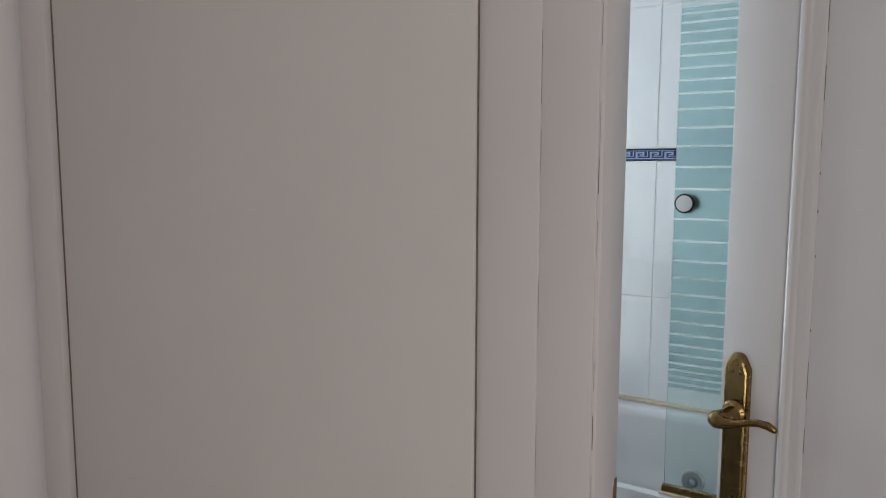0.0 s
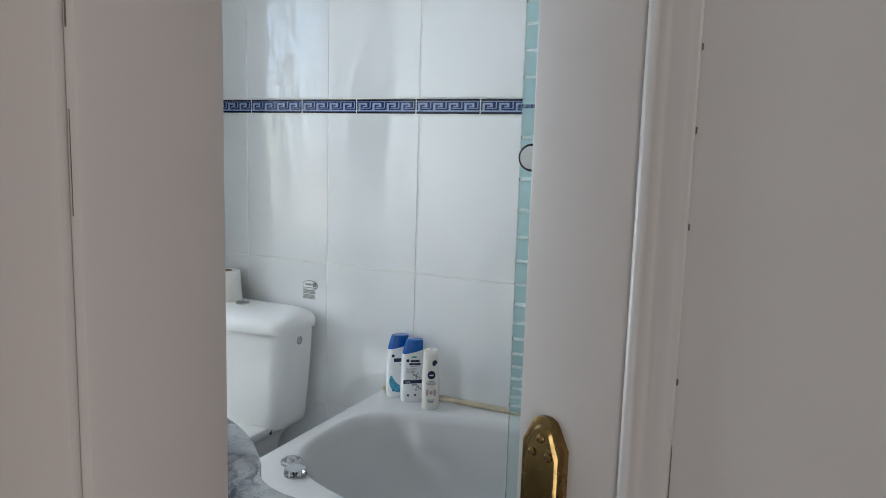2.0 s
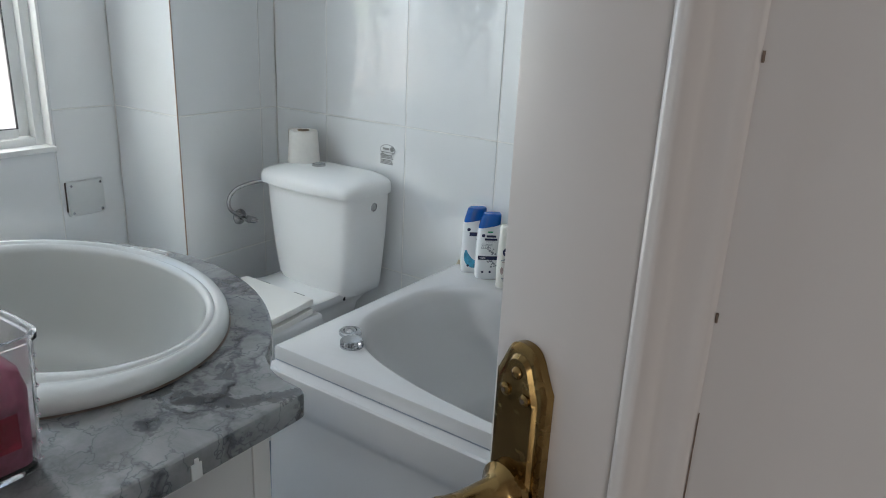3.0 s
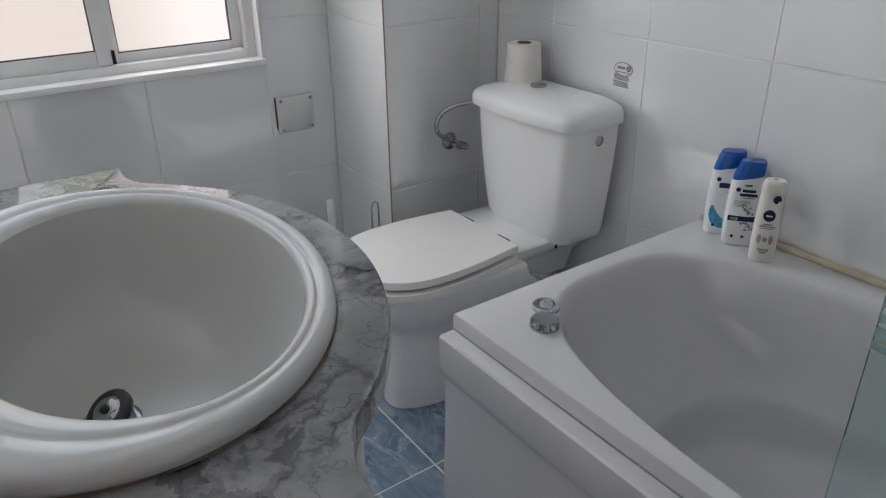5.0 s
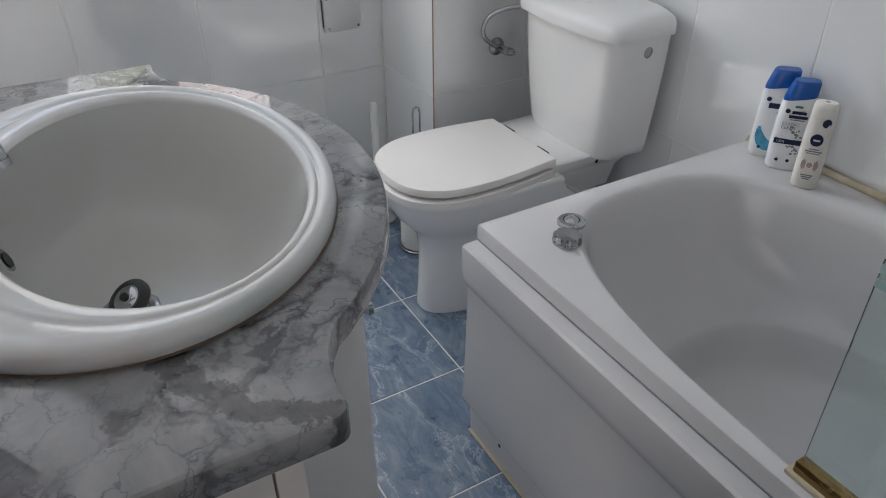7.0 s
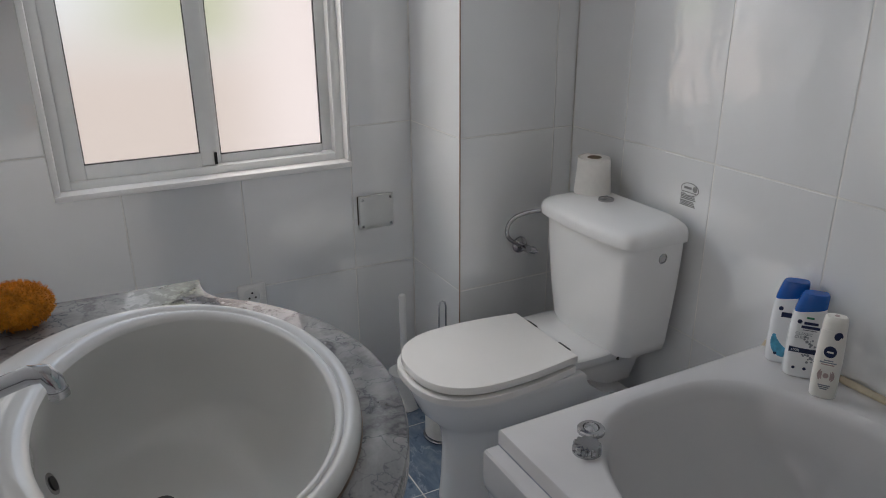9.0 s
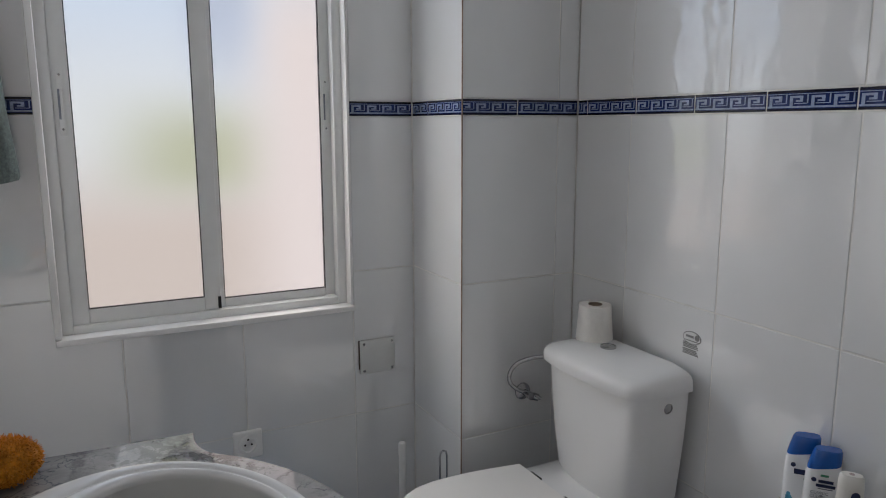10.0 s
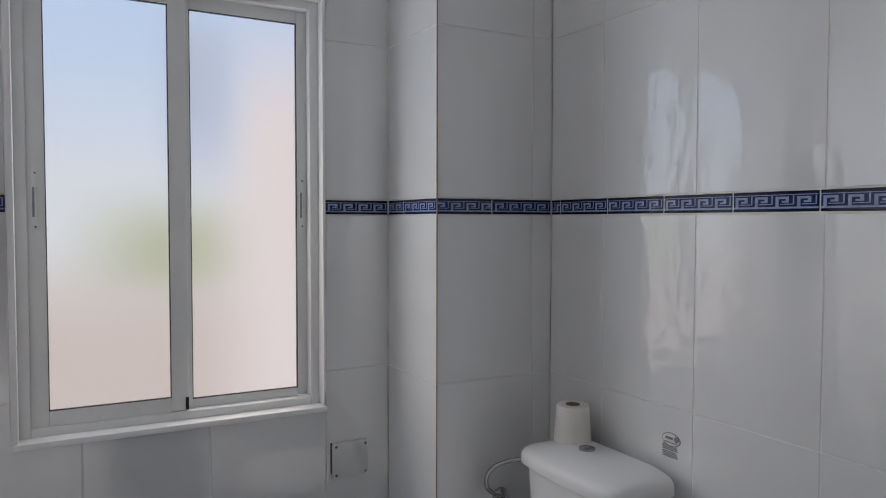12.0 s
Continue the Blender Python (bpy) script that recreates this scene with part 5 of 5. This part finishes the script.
def lotion():
    b = thing("lotion_bottle", (0, 0, 0), "cream white lotion bottle with a round navy emblem", "bottle")
    hs = [(0.024, 0.014, 0.0), (0.0265, 0.0165, 0.004), (0.0275, 0.0175, 0.03), (0.0275, 0.0175, 0.08), (0.0265, 0.017, 0.12), (0.0245, 0.0155, 0.150)]
    body = local_part("bottle_body", loft([bottle_ring((0, 0), a, c, z, 2.6) for a, c, z in hs]), M_CREAM, b, "", 50)
    cap = [(0.0247, 0.0157, 0.1505), (0.0243, 0.0155, 0.166), (0.0232, 0.0145, 0.174), (0.0195, 0.0115, 0.1785)]
    local_part("cap", loft([bottle_ring((0, 0), a, c, z, 2.6) for a, c, z in cap]), M_CREAM, b, "", 50)
    local_part("cap_dimple", lathe([(0.0055, 0.0), (0.005, 0.0006), (0.003, 0.0002)], (0, 0, 0.1784), n=16), M_PINKPRINT, b)
    f = -0.0178
    local_part("emblem", lathe([(0.0125, -0.001), (0.0125, 0.0006), (0.010, 0.0011)], (0, f + 0.0006, 0.106), (0, -1, 0), 28), M_NAVYCAP, body, "round navy emblem")
    local_part("print", box(-0.0065, 0.0065, f - 0.0014, f - 0.0004, 0.104, 0.1075), M_CREAM, body)
    local_part("tab", lathe([(0.009, 0.0), (0.0085, 0.0006)], (0.010, f + 0.0024, 0.141), (0.35, -1, 0), 20), M_NAVYCAP, body, "small navy tab")
    for zz, ww, mm in ((0.0855, 0.018, M_GREYPRINT), (0.081, 0.032, M_GREYPRINT), (0.0765, 0.026, M_PINKPRINT), (0.030, 0.024, M_GREYPRINT), (0.026, 0.020, M_GREYPRINT), (0.022, 0.014, M_GREYPRINT)):
        local_part("print", box(-ww / 2, ww / 2, f - 0.0002, f + 0.002, zz, zz + 0.0024, 0.0003), mm, body)
    local_part("flower", lathe([(0.017, 0.0), (0.0165, 0.0004), (0.013, 0.0004), (0.0125, 0.0008), (0.006, 0.0008), (0.0055, 0.0012)], (0.0, f + 0.0014, 0.053), (0, -1, 0), 24), M_PINKPRINT, body, "pale rose swirl print")
    b.matrix_basis = Matrix.LocRotScale((-1.094, 3.408, BZ + 0.0012), Euler((0, 0, radians(33))), (0.89, 0.92, 0.97))


lotion()


# ---------- small things on the walls ----------
jb = thing("junction_box", (WX, 2.99, 0.62), "square grey-white junction box cover with corner screws", "junction box")
part("cover", box(WX + 0.0005, WX + 0.014, 2.930, 3.045, 0.570, 0.678, 0.004), M_BOXPLASTIC, jb, "", 40)
# Solid dark block painted in for the shade between cover and wall
part("gap", box(WX + 0.0003, WX + 0.005, 2.9275, 3.040, 0.585, 0.677), M_CRACK, jb, "dark block for the shaded gap behind the cover")
for yy in (2.941, 3.034):
    for zz in (0.581, 0.667):
        part("screw", lathe([(0.0042, 0), (0.0042, 0.001), (0.002, 0.0016)], (WX + 0.014, yy, zz), (1, 0, 0), 12), M_STEEL, jb)

so = thing("wall_socket", (WX, 2.577, 0.415), "white round-pin wall socket", "socket")
part("plate", box(WX + 0.0005, WX + 0.012, 2.535, 2.619, 0.373, 0.457, 0.005, 3), M_PLASTIC, so, "", 40)
inner = part("insert", lathe([(0.030, 0), (0.030, 0.004), (0.026, 0.006), (0.0215, 0.006), (0.0205, 0.001), (0.004, 0.0005)], (WX + 0.0115, 2.577, 0.415), (1, 0, 0), 32), M_PLASTIC, so, "round socket well", 40)
for dy, dz in ((-0.0095, 0.0), (0.0095, 0.0), (0.0, 0.0155)):
    part("contact", lathe([(0.0032, 0), (0.0032, 0.0008)], (WX + 0.0128, 2.577 + dy, 0.415 + dz), (1, 0, 0), 12), M_BLACK, inner)

stk = thing("sticker", (-1.58, TY, 0.8), "small faded maker's sticker on the tiles", "sticker")
ell = [Vector((-1.577 + 0.029 * math.cos(a), 0, 0.820 + 0.0165 * math.sin(a))) for a in [2 * math.pi * k / 28 for k in range(28)]]
part("outline", loft([[Vector((p.x, y, p.z)) for p in ell] for y in (TY - 0.0001, TY - 0.0008)]), M_STICKER, stk, "grey oval outline")
part("oval", loft([[Vector((-1.577 + (p.x + 1.577) * 0.92, y, 0.820 + (p.z - 0.820) * 0.88)) for p in ell] for y in (TY - 0.0009, TY - 0.0012)]), M_STICKERBASE, stk)
part("mark", lathe([(0.0075, 0), (0.0075, 0.0004)], (-1.560, TY - 0.0012, 0.823), (0, -1, 0), 16), M_STICKER, stk)
part("bar", box(-1.595, -1.571, TY - 0.0016, TY - 0.0011, 0.820, 0.826), M_STICKER, stk)
part("bar", box(-1.600, -1.553, TY - 0.0016, TY - 0.0011, 0.8115, 0.8135), M_STICKER, stk)
for k in range(8):
    part("bar", box(-1.6055 + 0.001 * (k % 3), -1.5555 - 0.002 * ((k * 5) % 4), TY - 0.0008, TY - 0.0001, 0.7765 + 0.0037 * k + (0.002 if k > 3 else 0), 0.7790 + 0.0037 * k + (0.002 if k > 3 else 0)), M_STICKER, stk)


def towel():
    t = thing("towel", (-2.30, 2.04, 1.2), "grey-green terry towel hanging from a wall hook", "towel")
    rows = []
    for z, w in ((1.62, 0.015), (1.56, 0.035), (1.45, 0.05), (1.33, 0.058), (1.25, 0.066), (1.205, 0.070), (1.196, 0.066)):
        ring = []
        for k in range(40):
            a = 2 * math.pi * k / 40
            fold = 1 + 0.22 * math.sin(5 * a + z * 3)
            ring.append(Vector((-2.315 + 0.030 * fold * math.sin(a), 2.003 + w * math.cos(a), z + (0.012 * math.cos(a) if z < 1.3 else 0))))
        rows.append(ring)
    part("cloth", loft(rows), M_TOWEL, t, "", 60)
    part("hook", sweep([(WX, 2.0, 1.61), (-2.335, 2.0, 1.60), (-2.32, 2.0, 1.612), (-2.318, 2.0, 1.63)], 0.005, 10), M_CHROME, t, "chrome hook", 60)


towel()


# ---------- wall tiles, frieze and floor tiles ----------
tile_cache = {}
GAP = 0.0016


def tile_mesh(name, w, h, material, ch=0.0015):
    """Thin slab with chamfered face edges; local x and y across, z out of the wall."""
    key = (name, round(w, 4), round(h, 4))
    if key not in tile_cache:
        own = bmesh.new()
        levels = [(0.0, -TH + 0.0005), (0.0, -ch), (ch * 0.4, -ch * 0.25), (ch, 0.0)]
        vs = [[own.verts.new((sx_ * (w / 2 - i), sy_ * (h / 2 - i), z)) for sx_, sy_ in ((-1, -1), (1, -1), (1, 1), (-1, 1))] for i, z in levels]
        for a, b in zip(vs, vs[1:]):
            for k in range(4):
                own.faces.new((a[k], a[(k + 1) % 4], b[(k + 1) % 4], b[k]))
        own.faces.new(vs[-1])
        me = bpy.data.meshes.new(name)
        own.to_mesh(me)
        own.free()
        me.materials.append(material)
        tile_cache[key] = me
    return tile_cache[key]


# frames of the tiled faces: origin, direction across, outward normal
FACES = {
    "north": (Vector((0, TY, 0)), Vector((1, 0, 0)), Vector((0, -1, 0)), wall_north),
    "west": (Vector((WX, 0, 0)), Vector((0, 1, 0)), Vector((1, 0, 0)), wall_west),
    "col_s": (Vector((0, CY, 0)), Vector((1, 0, 0)), Vector((0, -1, 0)), column),
    "col_e": (Vector((CX, 0, 0)), Vector((0, 1, 0)), Vector((1, 0, 0)), column),
}
tilt_rng = random.Random(21)


def face_matrix(face, u, v):
    o, du, n, _ = FACES[face]
    dv = Vector((0, 0, 1))
    # right-handed frame whose third axis is the outward normal
    ax = du if du.cross(dv).dot(n) > 0 else -du
    m = Matrix((ax, dv, n)).transposed().to_4x4()
    m.translation = o + du * u + dv * v
    return m


def lay(face, name, u0, u1, v0, v1, material, mesh=None, wobble=0.0006):
    w, h = u1 - u0 - GAP * 2, v1 - v0 - GAP * 2
    if w < 0.006 or h < 0.006:
        return None
    me = mesh if mesh else tile_mesh(name, w, h, material)
    ob = new(name, me)
    m = face_matrix(face, (u0 + u1) / 2, (v0 + v1) / 2)
    m = m @ pose(0, 0, tilt_rng.uniform(-0.0004, 0), tilt_rng.gauss(0, 1) * wobble * 57, tilt_rng.gauss(0, 1) * wobble * 57, 0)
    ob.matrix_basis = m
    ob.parent = FACES[face][3]
    return ob


def tile_l(face, name, outline, material):
    """Tile cut to an L round the window corner."""
    own = bmesh.new()
    c = Vector((sum(p[0] for p in outline) / len(outline), sum(p[1] for p in outline) / len(outline)))
    m = face_matrix(face, c.x, c.y)
    inv = m.inverted()
    o, du, n, par = FACES[face]
    loc = [inv @ (o + du * u + Vector((0, 0, v))) for u, v in outline]
    lo = [own.verts.new((p.x, p.y, -TH + 0.0005)) for p in loc]
    hi = [own.verts.new((p.x, p.y, 0)) for p in loc]
    k = len(lo)
    own.faces.new(lo)
    top = own.faces.new(hi)
    for i in range(k):
        own.faces.new((lo[i], lo[(i + 1) % k], hi[(i + 1) % k], hi[i]))
    bmesh.ops.bevel(own, geom=list(top.edges), offset=0.0015, segments=1, affect="EDGES")
    bmesh.ops.recalc_face_normals(own, faces=own.faces)
    me = bpy.data.meshes.new(name)
    own.to_mesh(me)
    own.free()
    me.materials.append(material)
    ob = new(name, me)
    ob.matrix_basis, ob.parent = m, par


ROWS_Z = [0.0, 0.441, 0.897, 1.3595, 1.4045, 1.868, 2.332, CEIL]
FR = 3                                           # index of the frieze row
KEY_H = ROWS_Z[FR + 1] - ROWS_Z[FR] - GAP * 2


def key_mesh(w):
    """Greek key in light blue over the dark blue tile, with a navy line above and below."""
    k = ("key", round(w, 3))
    if k in tile_cache:
        return tile_cache[k]
    own = bmesh.new()
    h = KEY_H

    def bar(x0, x1, v0, v1):
        xa, xb = max(-w / 2 + 0.001, x0), min(w / 2 - 0.001, x1)
        if xb - xa > 0.0006:
            box(xa, xb, -h / 2 + v0 * h, -h / 2 + v1 * h, 0.0001, 0.0005, bm=own)

    bar(-w / 2, w / 2, 0.155, 0.245)
    u = 0.0485
    x = -0.097
    while x < 0.097:
        bar(x + 0.004, x + 0.011, 0.245, 0.73)
        bar(x + 0.011, x + 0.034, 0.62, 0.73)
        bar(x + 0.027, x + 0.034, 0.44, 0.62)
        bar(x + 0.018, x + 0.027, 0.44, 0.53)
        bar(x + 0.043, x + 0.046, 0.36, 0.78)
        bar(x + 0.014, x + 0.043, 0.345, 0.385)
        x += u
    bar(-w / 2, w / 2, 0.80, 0.835)
    me = bpy.data.meshes.new("key_pattern")
    own.to_mesh(me)
    own.free()
    me.materials.append(M_KEY)
    tile_cache[k] = me
    return me


def line_mesh(w):
    k = ("line", round(w, 3))
    if k not in tile_cache:
        own = box(-w / 2 + 0.0008, w / 2 - 0.0008, KEY_H * 0.37, KEY_H * 0.485, 0.0001, 0.0006)
        box(-w / 2 + 0.0008, w / 2 - 0.0008, -KEY_H * 0.485, -KEY_H * 0.395, 0.0001, 0.0006, bm=own)
        me = bpy.data.meshes.new("border_line")
        own.to_mesh(me)
        own.free()
        me.materials.append(M_NAVY)
        tile_cache[k] = me
    return tile_cache[k]


def lay_frieze(face, joints):
    for a, b in zip(joints, joints[1:]):
        ob = lay(face, "frieze_tile", a, b, ROWS_Z[FR], ROWS_Z[FR + 1], M_FRIEZE, wobble=0.0003)
        if ob is None:
            continue
        w = b - a - GAP * 2
        for nm, me in (("key_pattern", key_mesh(w)), ("border_line", line_mesh(w))):
            o2 = new(nm, me)
            o2.parent = ob


def lay_rows(face, joints, holes=None):
    for r in range(len(ROWS_Z) - 1):
        if r == FR:
            continue
        for a, b in zip(joints, joints[1:]):
            v0, v1 = ROWS_Z[r], ROWS_Z[r + 1]
            if holes:
                oy0, oy1, oz0, oz1 = holes
                if b > oy0 + 0.001 and a < oy1 - 0.001 and v1 > oz0 and v0 < oz1:
                    if a >= oy0 - 0.001 and b <= oy1 + 0.002:
                        if v0 < oz0:
                            lay(face, "tile", a, b, v0, oz0, M_TILE)
                        if v1 > oz1:
                            lay(face, "tile", a, b, oz1, v1, M_TILE)
                        continue
                    g = GAP
                    if v0 < oz0:
                        tile_l(face, "tile", [(a + g, v0 + g), (b - g, v0 + g), (b - g, oz0 - g), (oy0 - g, oz0 - g), (oy0 - g, v1 - g), (a + g, v1 - g)], M_TILE)
                    elif v1 > oz1:
                        tile_l(face, "tile", [(a + g, v0 + g), (oy0 - g, v0 + g), (oy0 - g, oz1 + g), (b - g, oz1 + g), (b - g, v1 - g), (a + g, v1 - g)], M_TILE)
                    else:
                        lay(face, "tile", a, oy0, v0, v1, M_TILE)
                    continue
            lay(face, "tile", a, b, v0, v1, M_TILE)


hole = (OPEN[0] - 0.014, OPEN[1] + 0.006, OPEN[2] - 0.014, OPEN[3] + 0.012)
lay_rows("north", [CX + 0.001, -1.828, -1.512, -1.199, -0.882, -0.566, -0.25, 0.066, EX])
lay_rows("west", [SOUTH_IN + 0.002, 2.265, 2.581, hole[1], CY - 0.001], hole)
lay_rows("col_s", [WX + 0.001, CX])
lay_rows("col_e", [CY + 0.0005, 3.431, TY - 0.001])
lay_frieze("north", [CX + 0.001, -2.012, -1.812, -1.612, -1.412, -1.211, -1.011, -0.811, -0.611, -0.411, -0.211, -0.011, 0.189, 0.389, EX])
lay_frieze("west", [hole[1] + 0.0005, CY - 0.001])
lay_frieze("west", [SOUTH_IN + 0.002, hole[0]])
lay_frieze("col_s", [WX + 0.001, -2.265, CX])
lay_frieze("col_e", [CY + 0.0005, 3.294, TY - 0.001])

FLOOR_X = [-2.372, -2.092, -1.787, -1.475, -1.163, -0.851, -0.539, -0.227, 0.085, EX]
FLOOR_Y = [SOUTH_OUT + 0.002, 2.222, 2.538, 2.860, 3.178, 3.5]
for xa, xb in zip(FLOOR_X, FLOOR_X[1:]):
    for ya, yb in zip(FLOOR_Y, FLOOR_Y[1:]):
        me = tile_mesh("floor_tile", xb - xa - 0.004, yb - ya - 0.004, M_SLATE, 0.001)
        ob = new("floor_tile", me)
        ob.matrix_basis = pose((xa + xb) / 2, (ya + yb) / 2, tilt_rng.uniform(-0.0006, 0))
        ob.parent = floor
